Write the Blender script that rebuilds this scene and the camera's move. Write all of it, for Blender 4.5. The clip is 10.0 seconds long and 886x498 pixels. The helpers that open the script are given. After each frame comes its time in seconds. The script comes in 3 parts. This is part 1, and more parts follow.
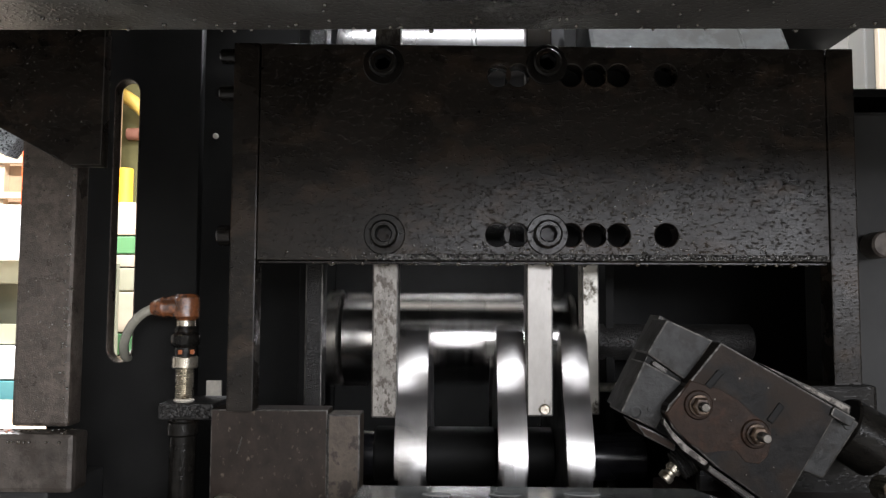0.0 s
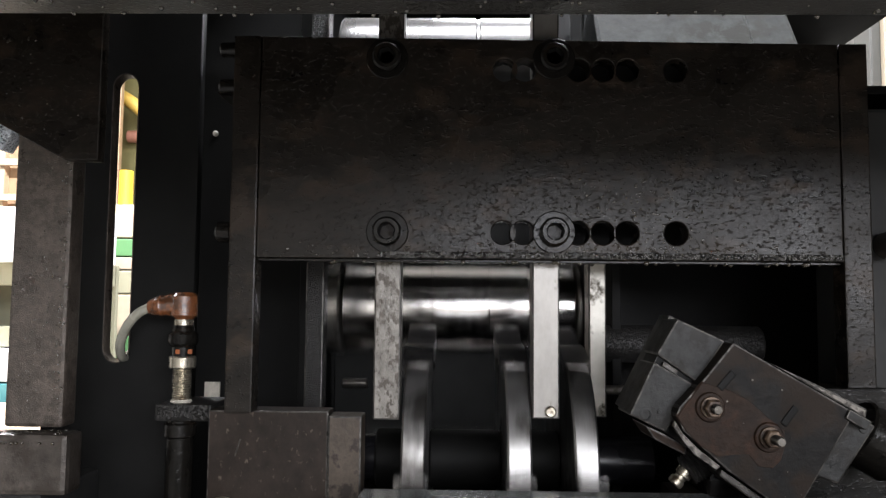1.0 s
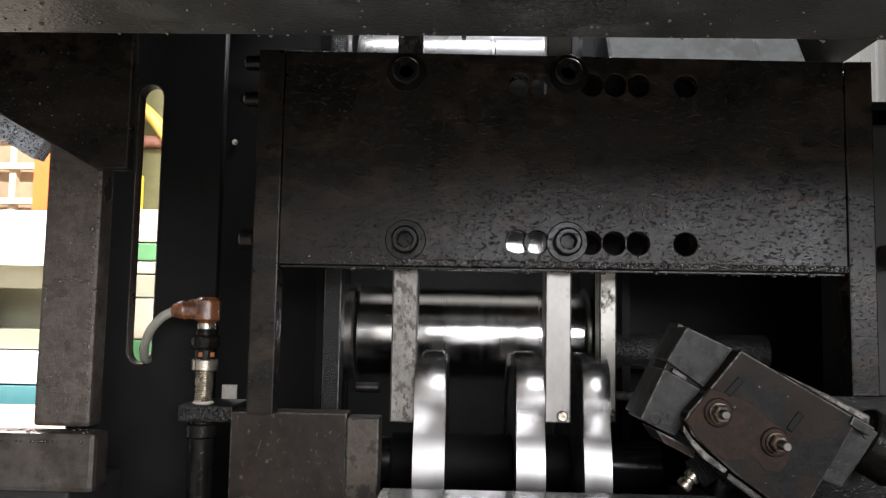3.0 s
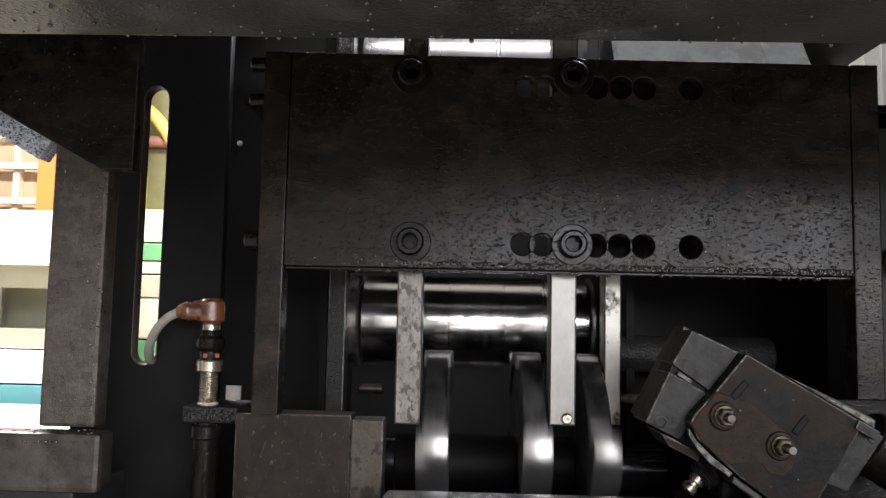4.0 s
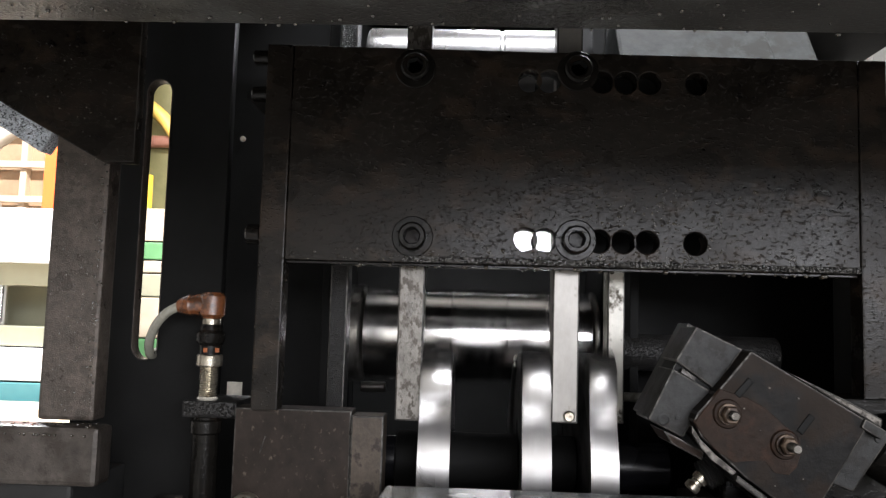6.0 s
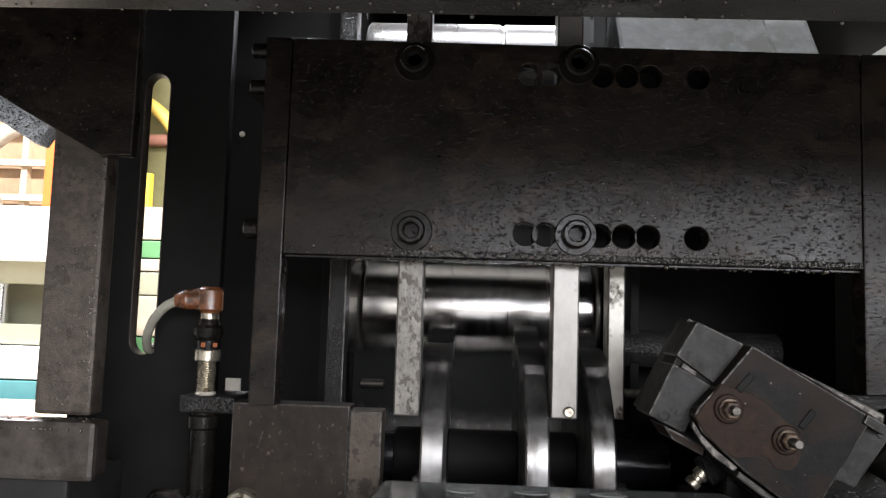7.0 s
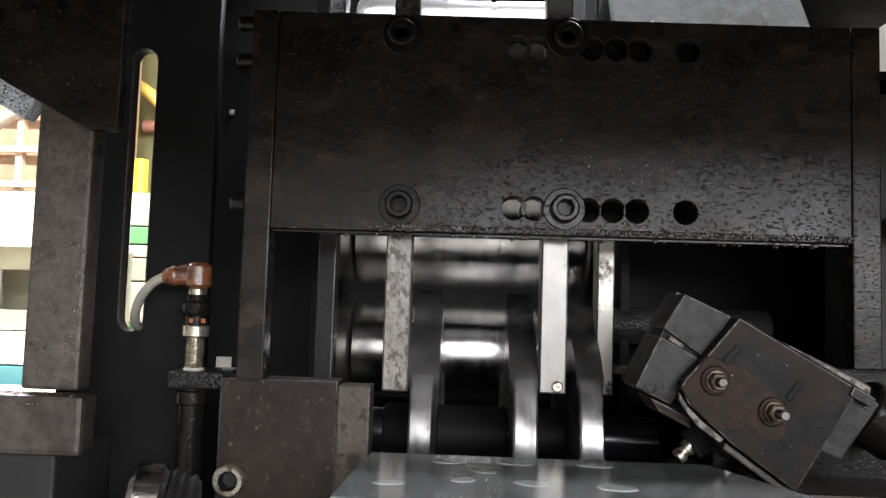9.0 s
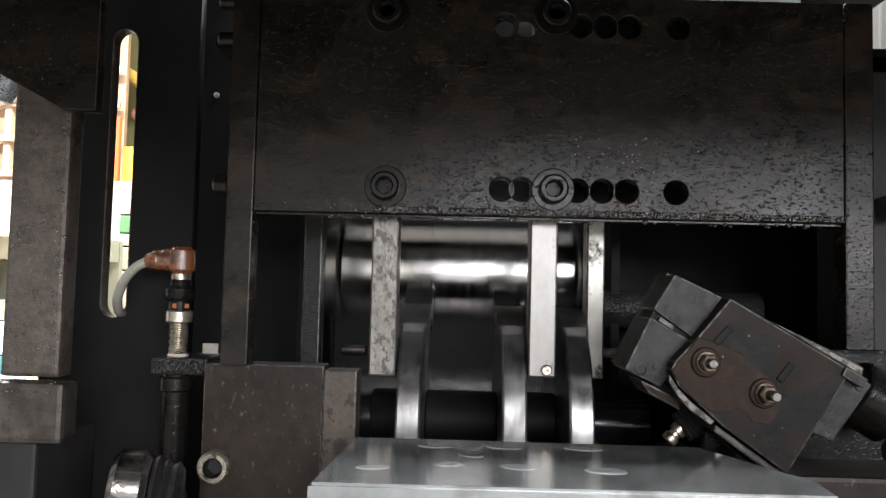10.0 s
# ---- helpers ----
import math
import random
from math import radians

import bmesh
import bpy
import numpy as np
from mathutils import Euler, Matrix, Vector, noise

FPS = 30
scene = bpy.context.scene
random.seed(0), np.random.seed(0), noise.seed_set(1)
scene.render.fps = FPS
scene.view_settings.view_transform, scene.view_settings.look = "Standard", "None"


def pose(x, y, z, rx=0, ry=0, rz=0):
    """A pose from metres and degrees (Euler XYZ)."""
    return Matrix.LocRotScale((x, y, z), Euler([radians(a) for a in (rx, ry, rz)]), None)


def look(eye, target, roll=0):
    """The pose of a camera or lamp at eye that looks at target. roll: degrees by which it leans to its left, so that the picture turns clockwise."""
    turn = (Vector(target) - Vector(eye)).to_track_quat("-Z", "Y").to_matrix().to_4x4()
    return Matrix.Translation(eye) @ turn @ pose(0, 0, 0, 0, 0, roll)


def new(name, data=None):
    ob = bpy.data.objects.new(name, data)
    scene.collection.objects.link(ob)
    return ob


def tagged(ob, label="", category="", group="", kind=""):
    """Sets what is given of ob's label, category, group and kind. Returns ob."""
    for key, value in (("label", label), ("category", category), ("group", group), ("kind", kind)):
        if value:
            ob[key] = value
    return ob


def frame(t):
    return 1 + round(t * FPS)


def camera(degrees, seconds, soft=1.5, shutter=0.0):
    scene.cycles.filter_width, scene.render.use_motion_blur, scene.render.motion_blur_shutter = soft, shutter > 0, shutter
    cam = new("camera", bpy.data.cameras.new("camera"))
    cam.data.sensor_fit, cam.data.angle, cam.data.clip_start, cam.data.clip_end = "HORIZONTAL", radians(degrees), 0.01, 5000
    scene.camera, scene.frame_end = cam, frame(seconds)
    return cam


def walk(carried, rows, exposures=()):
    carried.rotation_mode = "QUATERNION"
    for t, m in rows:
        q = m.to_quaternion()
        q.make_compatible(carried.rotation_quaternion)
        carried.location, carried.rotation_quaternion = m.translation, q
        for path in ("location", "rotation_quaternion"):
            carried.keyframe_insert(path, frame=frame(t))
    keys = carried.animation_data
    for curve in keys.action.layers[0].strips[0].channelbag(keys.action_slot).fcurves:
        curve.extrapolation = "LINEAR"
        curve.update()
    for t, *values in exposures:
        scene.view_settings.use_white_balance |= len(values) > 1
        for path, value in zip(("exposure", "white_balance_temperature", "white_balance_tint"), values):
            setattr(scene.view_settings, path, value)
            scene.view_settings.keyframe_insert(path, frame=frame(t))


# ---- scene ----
H = 1.2                                   # height of the first eye over the workshop floor
cam = camera(60.3, 10.0, soft=1.3, shutter=0.5)
METRES, EYE, TILT, LEAN, TURN = 0.12, H, 0.0, 0.0, 1.1
ROWS = [
    (0.0, 0.0, 0.0, 0.0, -0.02, 3.76, -0.31),
    (0.5, -0.0134, 0.057, -0.0197, -0.1, 4.02, -0.43),
    (1.0, -0.0235, 0.1125, -0.0373, -0.02, 4.15, -0.54),
    (1.5, -0.0254, 0.096, -0.0707, 0.01, 4.28, -0.64),
    (2.0, 0.0308, 0.0394, -0.0503, 0.0, 4.25, -0.75),
    (2.5, -0.0553, -0.0364, -0.042, 0.16, 4.46, -0.89),
    (4.0, -0.1148, -0.0423, -0.0315, 0.44, 4.69, -1.24),
    (4.5, -0.0901, -0.0186, -0.0476, 0.5, 4.69, -1.34),
    (5.0, -0.0602, 0.0134, -0.0498, 0.56, 4.78, -1.46),
    (5.5, -0.0955, -0.0002, -0.066, 0.72, 4.84, -1.56),
    (7.0, -0.0804, 0.0354, -0.1094, 0.89, 4.9, -1.81),
    (7.5, -0.1265, 0.0889, -0.1603, 0.76, 4.61, -1.77),
    (8.0, -0.1107, 0.0844, -0.1793, 0.74, 4.36, -1.77),
    (8.5, -0.0504, 0.0445, -0.1723, 0.76, 4.23, -1.81),
    (9.0, -0.0194, 0.0623, -0.195, 0.72, 4.07, -1.79),
    (9.5, 0.0251, 0.1094, -0.2033, 0.49, 3.56, -1.59),
    (10.0, 0.0216, 0.1459, -0.226, 0.27, 3.21, -1.44),
]
walk(cam, [(t, pose(0, 0, EYE, TILT, LEAN, TURN) @ pose(METRES * x, METRES * y, METRES * z, 90 + pitch, roll, yaw)) for t, x, y, z, yaw, pitch, roll in ROWS],
     exposures=[(0.0, 0.12), (5.0, 0.14), (7.0, 0.22), (8.5, 0.36), (10.0, 0.38)])

# ---- light ----
world = bpy.data.worlds.new("world")
scene.world = world
world.use_nodes = True
world.node_tree.nodes["Background"].inputs["Color"].default_value = (0.55, 0.6, 0.7, 1)
world.node_tree.nodes["Background"].inputs["Strength"].default_value = 0.15


def area(name, at, target, sx, sy, watts, colour=(1, 1, 1)):
    lamp = bpy.data.lights.new(name, "AREA")
    lamp.shape, lamp.size, lamp.size_y, lamp.energy, lamp.color = "RECTANGLE", sx, sy, watts, colour
    ob = new(name, lamp)
    ob.matrix_world = look(at, target)
    return ob


LAMPS = [(-1.0, -2.1, 90), (0.9, -2.1, 90), (-1.6, 2.0, 180), (0.6, 2.0, 180), (0.1, -0.75, 100), (0.1, 0.40, 78)]   # ceiling tube fittings: x, y, watts; last one added to brighten rolls and casting
for lx, ly, watts in LAMPS:
    area("unseen_tube_light", (lx, ly, 2.93), (lx, ly, 0), 1.2, 0.10, watts, (0.925, 0.94, 1.0))
area("window_daylight", (0.50, -2.92, 1.75), (0.2, 0.6, 1.2), 1.1, 0.70, 37, (0.935, 0.94, 1.0))
area("window_daylight", (1.85, -2.92, 1.80), (0.8, 0.6, 1.2), 1.4, 0.8, 70, (0.93, 0.94, 1.0))


# ---- materials ----
def mat(name, base, rough=0.5, metal=0.0, vary=0.35, scale=40.0, bump=0.15, spots=None, spot_scale=90.0, spot_at=0.62, rough_vary=0.15, spec=0.5, coat=0.0, stretch=(1, 1, 1), drops=0.0, drop_scale=260.0, grain=1.0, drop_at=0.5):
    m = bpy.data.materials.new(name)
    m.use_nodes = True
    nt = m.node_tree
    b = nt.nodes["Principled BSDF"]
    link = nt.links.new
    tc = nt.nodes.new("ShaderNodeTexCoord")
    mp = nt.nodes.new("ShaderNodeMapping")
    mp.inputs["Scale"].default_value = stretch
    link(tc.outputs["Object"], mp.inputs["Vector"])
    n1 = nt.nodes.new("ShaderNodeTexNoise")
    n1.inputs["Scale"].default_value, n1.inputs["Detail"].default_value, n1.inputs["Roughness"].default_value = scale, 8, 0.65
    link(mp.outputs["Vector"], n1.inputs["Vector"])
    n2 = nt.nodes.new("ShaderNodeTexNoise")
    n2.inputs["Scale"].default_value, n2.inputs["Detail"].default_value = scale / 6, 4
    link(mp.outputs["Vector"], n2.inputs["Vector"])
    add = nt.nodes.new("ShaderNodeMath")
    add.operation = "ADD"
    link(n1.outputs["Fac"], add.inputs[0])
    link(n2.outputs["Fac"], add.inputs[1])
    rng = nt.nodes.new("ShaderNodeMapRange")
    rng.inputs["From Min"].default_value, rng.inputs["From Max"].default_value = 0.7, 1.3
    rng.inputs["To Min"].default_value, rng.inputs["To Max"].default_value = 1 - vary, 1 + vary
    link(add.outputs[0], rng.inputs["Value"])
    mul = nt.nodes.new("ShaderNodeVectorMath")
    mul.operation = "SCALE"
    mul.inputs[0].default_value = base
    link(rng.outputs[0], mul.inputs["Scale"])
    colour = mul.outputs["Vector"]
    if spots:
        n3 = nt.nodes.new("ShaderNodeTexNoise")
        n3.inputs["Scale"].default_value, n3.inputs["Detail"].default_value, n3.inputs["Roughness"].default_value = spot_scale, 5, 0.6
        link(mp.outputs["Vector"], n3.inputs["Vector"])
        ramp = nt.nodes.new("ShaderNodeMapRange")
        ramp.inputs["From Min"].default_value, ramp.inputs["From Max"].default_value = spot_at - 0.05, spot_at + 0.05
        link(n3.outputs["Fac"], ramp.inputs["Value"])
        mix = nt.nodes.new("ShaderNodeMix")
        mix.data_type = "RGBA"
        link(ramp.outputs[0], mix.inputs["Factor"])
        link(colour, mix.inputs["A"])
        mix.inputs["B"].default_value = (*spots, 1)
        colour = mix.outputs["Result"]
    link(colour, b.inputs["Base Color"])
    rr = nt.nodes.new("ShaderNodeMapRange")
    rr.inputs["From Min"].default_value, rr.inputs["From Max"].default_value = 0.3, 0.7
    rr.inputs["To Min"].default_value, rr.inputs["To Max"].default_value = max(0.03, rough - rough_vary), min(1, rough + rough_vary)
    link(n2.outputs["Fac"], rr.inputs["Value"])
    link(rr.outputs[0], b.inputs["Roughness"])
    b.inputs["Metallic"].default_value = metal
    b.inputs["Specular IOR Level"].default_value = spec
    b.inputs["Coat Weight"].default_value = coat
    b.inputs["Coat Roughness"].default_value = 0.12
    fine = nt.nodes.new("ShaderNodeMath")
    fine.operation = "MULTIPLY"
    fine.inputs[1].default_value = grain
    link(n1.outputs["Fac"], fine.inputs[0])
    height = fine.outputs[0]
    if drops:
        vor = nt.nodes.new("ShaderNodeTexNoise")
        vor.inputs["Scale"].default_value, vor.inputs["Detail"].default_value = drop_scale, 2
        link(mp.outputs["Vector"], vor.inputs["Vector"])
        dr = nt.nodes.new("ShaderNodeMapRange")
        dr.interpolation_type = "SMOOTHSTEP"
        dr.inputs["From Min"].default_value, dr.inputs["From Max"].default_value = drop_at, drop_at + 0.22
        dr.inputs["To Max"].default_value = drops
        link(vor.outputs["Fac"], dr.inputs["Value"])
        ad = nt.nodes.new("ShaderNodeMath")
        ad.operation = "ADD"
        link(height, ad.inputs[0])
        link(dr.outputs[0], ad.inputs[1])
        height = ad.outputs[0]
    bp = nt.nodes.new("ShaderNodeBump")
    bp.inputs["Strength"].default_value, bp.inputs["Distance"].default_value = bump, 0.002
    link(height, bp.inputs["Height"])
    link(bp.outputs["Normal"], b.inputs["Normal"])
    link(bp.outputs["Normal"], b.inputs["Coat Normal"])
    return m


OILY = mat("oily_black_steel", (0.0075, 0.0068, 0.0058), 0.21, 0.0, 0.45, 120, 0.17, (0.014, 0.0105, 0.008), 35, 0.60, rough_vary=0.08, spec=0.19, drops=1.0, drop_scale=480, grain=0.40, drop_at=0.58, stretch=(0.7, 1, 1.2))
PLATE = mat("oil_wet_brown_black_steel", (0.0120, 0.0098, 0.0078), 0.27, 0.0, 0.6, 120, 0.34, (0.027, 0.0195, 0.014), 35, 0.58, rough_vary=0.08, spec=0.20, drops=1.0, drop_scale=480, grain=0.40, drop_at=0.58, stretch=(0.7, 1, 1.2))
BLACK = mat("matt_black_steel", (0.020, 0.020, 0.0195), 0.55, 0.0, 0.4, 30, 0.15, spec=0.3)
# near-black colour that carries the shade of inner walls, recesses and collars
SHADEBLK = mat("shade_black_steel", (0.0065, 0.0065, 0.0062), 0.65, 0.0, 0.4, 30, 0.1, spec=0.15)
POSTM = mat("scarred_oily_post", (0.082, 0.067, 0.056), 0.36, 0.3, 0.5, 260, 0.32, (0.058, 0.047, 0.039), 120, 0.54, drops=1.0, drop_scale=950)
BEAM = mat("oil_filmed_beam", (0.040, 0.038, 0.035), 0.3, 0.0, 0.5, 45, 0.3, (0.075, 0.075, 0.07), 30, 0.58, drops=0.6, drop_scale=500, grain=0.5)
RAW = mat("worn_dark_steel", (0.060, 0.051, 0.044), 0.42, 0.35, 0.45, 110, 0.14, (0.040, 0.032, 0.026), 60, 0.55, drops=0.6, drop_scale=420)
BAR = mat("ground_steel", (0.30, 0.285, 0.265), 0.40, 0.45, 0.22, 80, 0.12, (0.10, 0.085, 0.07), 70, 0.66, stretch=(1, 1, 0.5))
BARP = mat("pitted_steel", (0.190, 0.178, 0.160), 0.42, 0.45, 0.40, 160, 0.35, (0.07, 0.060, 0.050), 250, 0.55, stretch=(1, 1, 0.6))
BARW = mat("chipped_painted_steel", (0.50, 0.48, 0.43), 0.40, 0.3, 0.2, 60, 0.2, (0.035, 0.026, 0.012), 62, 0.60, stretch=(1, 1, 0.8))
CHROME = mat("polished_steel", (0.88, 0.86, 0.84), 0.18, 1.0, 0.10, 30, 0.03, rough_vary=0.05, stretch=(4, 1, 1))
RIM = mat("turned_steel", (0.39, 0.38, 0.375), 0.28, 0.95, 0.40, 45, 0.08, (0.27, 0.26, 0.25), 28, 0.56, rough_vary=0.14, stretch=(0.5, 1, 1))
COLLAR = mat("oily_black_collar", (0.010, 0.010, 0.012), 0.22, 0.0, 0.3, 40, 0.05)
DULL = mat("dull_grey_steel", (0.11, 0.105, 0.10), 0.38, 0.8, 0.3, 50, 0.1)
WEB = mat("grey_machined_web", (0.30, 0.295, 0.29), 0.34, 0.9, 0.45, 60, 0.12, (0.09, 0.085, 0.08), 45, 0.55, rough_vary=0.12)
GRIT = mat("caked_black_grease", (0.014, 0.013, 0.012), 0.45, 0.0, 0.4, 120, 0.9, drops=1.6, drop_scale=900, spec=0.5)
# pale base stands in for the light that the wet brace reflects
GLINT = mat("wet_painted_glint", (0.72, 0.77, 0.84), 0.24, 0.2, 0.4, 150, 0.8, (0.05, 0.055, 0.06), 800, 0.56, drops=1.4, drop_scale=700, stretch=(0.7, 1, 1))
CRUST = mat("wet_gritty_oil", (0.05, 0.047, 0.042), 0.18, 0.0, 0.6, 200, 1.0, (0.02, 0.018, 0.016), 150, 0.5, drops=2.5, drop_scale=650, spec=0.9)
OILDROP = mat("clear_brown_oil", (0.035, 0.028, 0.018), 0.05, 0.0, 0.1, 60, 0.0, rough_vary=0.01, coat=1.0)
CHIPPED = mat("chipped_bare_steel", (0.17, 0.155, 0.135), 0.45, 0.3, 0.5, 200, 0.4, (0.022, 0.017, 0.013), 150, 0.50)
WORN = mat("worn_bright_edge", (0.075, 0.070, 0.063), 0.4, 0.5, 0.6, 220, 0.3, (0.03, 0.028, 0.025), 160, 0.52)
BOLT = mat("oiled_bolt_steel", (0.15, 0.14, 0.125), 0.3, 0.8, 0.35, 120, 0.15)
WETHUB = mat("oily_turned_hub", (0.30, 0.28, 0.26), 0.16, 0.9, 0.5, 40, 0.15, (0.05, 0.045, 0.04), 45, 0.50, drops=0.6, drop_scale=120)
LEDGE = mat("wet_grey_steel", (0.22, 0.235, 0.23), 0.15, 0.25, 0.4, 40, 0.08, (0.15, 0.155, 0.15), 30, 0.55, rough_vary=0.10, coat=0.6)
# paler than the ledge: the puddles' bright reflection is put into the colour
PALEOIL = mat("pale_reflection_oil", (0.27, 0.28, 0.275), 0.12, 0.0, 0.15, 60, 0.03, coat=0.5)
BROWN = mat("brown_oxidised_steel", (0.027, 0.0195, 0.0155), 0.46, 0.15, 0.55, 60, 0.12, (0.10, 0.080, 0.062), 210, 0.66, spec=0.22, stretch=(1, 1, 0.7))
BROWNL = mat("brown_worn_edge_steel", (0.068, 0.053, 0.040), 0.46, 0.3, 0.6, 110, 0.3, (0.024, 0.017, 0.013), 110, 0.55, stretch=(1, 1, 0.8))
GREYBOX = mat("dark_grey_cast_box", (0.0088, 0.0082, 0.0076), 0.50, 0.0, 0.8, 130, 0.30, (0.017, 0.0115, 0.008), 30, 0.52, spec=0.13)
GREYBLK = mat("grey_cast_block", (0.025, 0.0252, 0.0246), 0.48, 0.0, 0.7, 140, 0.35, (0.014, 0.0125, 0.011), 75, 0.54, spec=0.25)
RUSTL = mat("bright_rusty_steel", (0.10, 0.068, 0.045), 0.4, 0.4, 0.5, 160, 0.4, (0.03, 0.018, 0.012), 120, 0.52)
RUST = mat("rusty_oxidised_steel", (0.022, 0.0135, 0.0095), 0.55, 0.0, 0.6, 110, 0.5, (0.036, 0.019, 0.012), 70, 0.58, spec=0.14)
ORANGE = mat("oily_orange_plastic", (0.19, 0.066, 0.024), 0.28, 0.0, 0.5, 110, 0.5, (0.07, 0.03, 0.015), 120, 0.52, coat=0.7)
ZINC = mat("zinc_plated_steel", (0.50, 0.46, 0.38), 0.3, 0.9, 0.3, 120, 0.15, (0.12, 0.09, 0.06), 90, 0.6)
CABLE = mat("grey_cable_sheath", (0.30, 0.29, 0.24), 0.25, 0.0, 0.25, 60, 0.1, coat=0.5)
CASTING = mat("light_grey_casting", (0.060, 0.062, 0.060), 0.7, 0.0, 0.45, 60, 0.3, (0.05, 0.05, 0.046), 45, 0.55, spec=0.08)
BRUSHED = mat("finely_turned_steel", (0.84, 0.82, 0.80), 0.19, 1.0, 0.14, 70, 0.03, rough_vary=0.05, stretch=(14, 0.3, 0.3))
SATINDARK = mat("oily_satin_flange", (0.42, 0.40, 0.37), 0.34, 0.9, 0.35, 50, 0.08, (0.16, 0.15, 0.14), 40, 0.56, rough_vary=0.12)
SATIN = mat("satin_steel", (0.125, 0.122, 0.12), 0.30, 0.75, 0.10, 30, 0.03, rough_vary=0.06, stretch=(3, 1, 1))
TAPE = mat("dirty_white_tape", (0.6, 0.56, 0.48), 0.5, 0.0, 0.3, 120, 0.2)
LED = mat("amber_indicator", (0.30, 0.08, 0.02), 0.3, 0.0, 0.1)
WALLP = mat("workshop_plaster", (0.38, 0.365, 0.335), 0.8, 0, 0.15, 6, 0.1)
CEIL = mat("pale_ceiling_paint", (0.55, 0.55, 0.54), 0.8, 0, 0.10, 5, 0.08)
FLOORM = mat("workshop_concrete", (0.20, 0.19, 0.175), 0.6, 0, 0.25, 5, 0.15)
ORPAINT = mat("orange_painted_steel", (0.80, 0.11, 0.025), 0.4, 0, 0.08, 10, 0.05)
WHITE = mat("white_painted_sheet", (0.88, 0.88, 0.87), 0.4, 0, 0.05, 10, 0.03)
BEIGE = mat("beige_painted_wood", (0.58, 0.44, 0.30), 0.55, 0, 0.12, 14, 0.08)
HOSE = mat("yellow_rubber_hose", (0.62, 0.40, 0.08), 0.45, 0, 0.12, 14, 0.05)
LATT = mat("brown_lattice_timber", (0.36, 0.24, 0.14), 0.6, 0, 0.2, 20, 0.1)
GREEN = mat("green_painted_sheet", (0.10, 0.24, 0.10), 0.4, 0, 0.15, 12, 0.05)
TEAL = mat("teal_painted_sheet", (0.08, 0.24, 0.25), 0.4, 0, 0.12, 12, 0.05)
CREAM = mat("cream_painted_sheet", (0.40, 0.33, 0.24), 0.5, 0, 0.12, 14, 0.05)
MOSS = mat("dull_moss_sheet", (0.20, 0.18, 0.075), 0.5, 0, 0.45, 4, 0.05)
FADED = mat("faded_red_paint", (0.34, 0.15, 0.10), 0.5, 0, 0.2, 14, 0.05)
YELLOW = mat("yellow_painted_steel", (0.75, 0.46, 0.03), 0.4, 0, 0.1, 12, 0.05)
DOORF = mat("grey_door_paint", (0.065, 0.063, 0.055), 0.5, 0, 0.25, 8, 0.05)
OLIVE = mat("olive_grey_sheet", (0.27, 0.26, 0.18), 0.5, 0, 0.15, 8, 0.05)


# ---- building blocks; z is counted from the first eye's height ----
def part(name, bm, material, parent=None, label="", smooth=False, edge=None):
    me = bpy.data.meshes.new(name)
    bmesh.ops.recalc_face_normals(bm, faces=bm.faces)
    if parent is not None:
        o = parent
        shift = Vector((0, 0, 0))
        while o is not None:
            shift -= o.location
            o = o.parent
        bmesh.ops.translate(bm, verts=bm.verts, vec=shift)
    if smooth:
        for f in bm.faces:
            f.smooth = len(f.verts) <= 4
    bm.to_mesh(me)
    bm.free()
    me.materials.append(material)
    me.materials.append(edge or material)
    ob = new(name, me)
    ob.parent = parent
    if smooth:
        for e in me.edges:
            e.use_edge_sharp = False
        me.set_sharp_from_angle(angle=radians(35))
    return tagged(ob, label) if label else ob


def thing(name, at, label, category, group="", kind=""):
    ob = new(name)
    ob.location = (at[0], at[1], at[2] + H)
    ob.empty_display_size = 0.02
    return tagged(ob, label, category, group, kind)


def box(x0, x1, y0, y1, z0, z1, bevel=0.0012, bm=None, turn=None):
    own = bm or bmesh.new()
    got = bmesh.ops.create_cube(own, size=1)["verts"]
    bmesh.ops.scale(own, verts=got, vec=(x1 - x0, y1 - y0, z1 - z0))
    bmesh.ops.translate(own, verts=got, vec=((x0 + x1) / 2, (y0 + y1) / 2, (z0 + z1) / 2 + H))
    if turn is not None:
        bmesh.ops.transform(own, matrix=turn, verts=got)
    if bevel:
        for f in bmesh.ops.bevel(own, geom=list({e for v in got for e in v.link_edges}), offset=bevel, segments=2, affect="EDGES", profile=0.6)["faces"]:
            f.material_index = 1
    return own


def lathe(profile, m, steps=32, bm=None):
    """Turn (radius, height) pairs about the z axis of m."""
    own = bm or bmesh.new()
    rings = []
    for r, h in profile:
        if r < 1e-6:
            rings.append([own.verts.new(m @ Vector((0, 0, h)))])
        else:
            rings.append([own.verts.new(m @ Vector((r * math.cos(2 * math.pi * k / steps), r * math.sin(2 * math.pi * k / steps), h))) for k in range(steps)])
    for a, b in zip(rings, rings[1:]):
        for k in range(steps):
            j = (k + 1) % steps
            if len(a) == 1 and len(b) == 1:
                break
            if len(a) == 1:
                own.faces.new((a[0], b[k], b[j]))
            elif len(b) == 1:
                own.faces.new((a[k], a[j], b[0]))
            else:
                own.faces.new((a[k], a[j], b[j], b[k]))
    return own


def toward(x, y, z, axis):
    """A frame at (x, y, z) whose z axis points along axis."""
    q = Vector(axis).to_track_quat("Z", "Y")
    return Matrix.Translation((x, y, z + H)) @ q.to_matrix().to_4x4()


def rod(r, length, m, chamfer=0.0015, steps=32, bm=None):
    c = min(chamfer, r * 0.4)
    return lathe([(0, 0), (r - c, 0), (r, c), (r, length - c), (r - c, length), (0, length)], m, steps, bm)


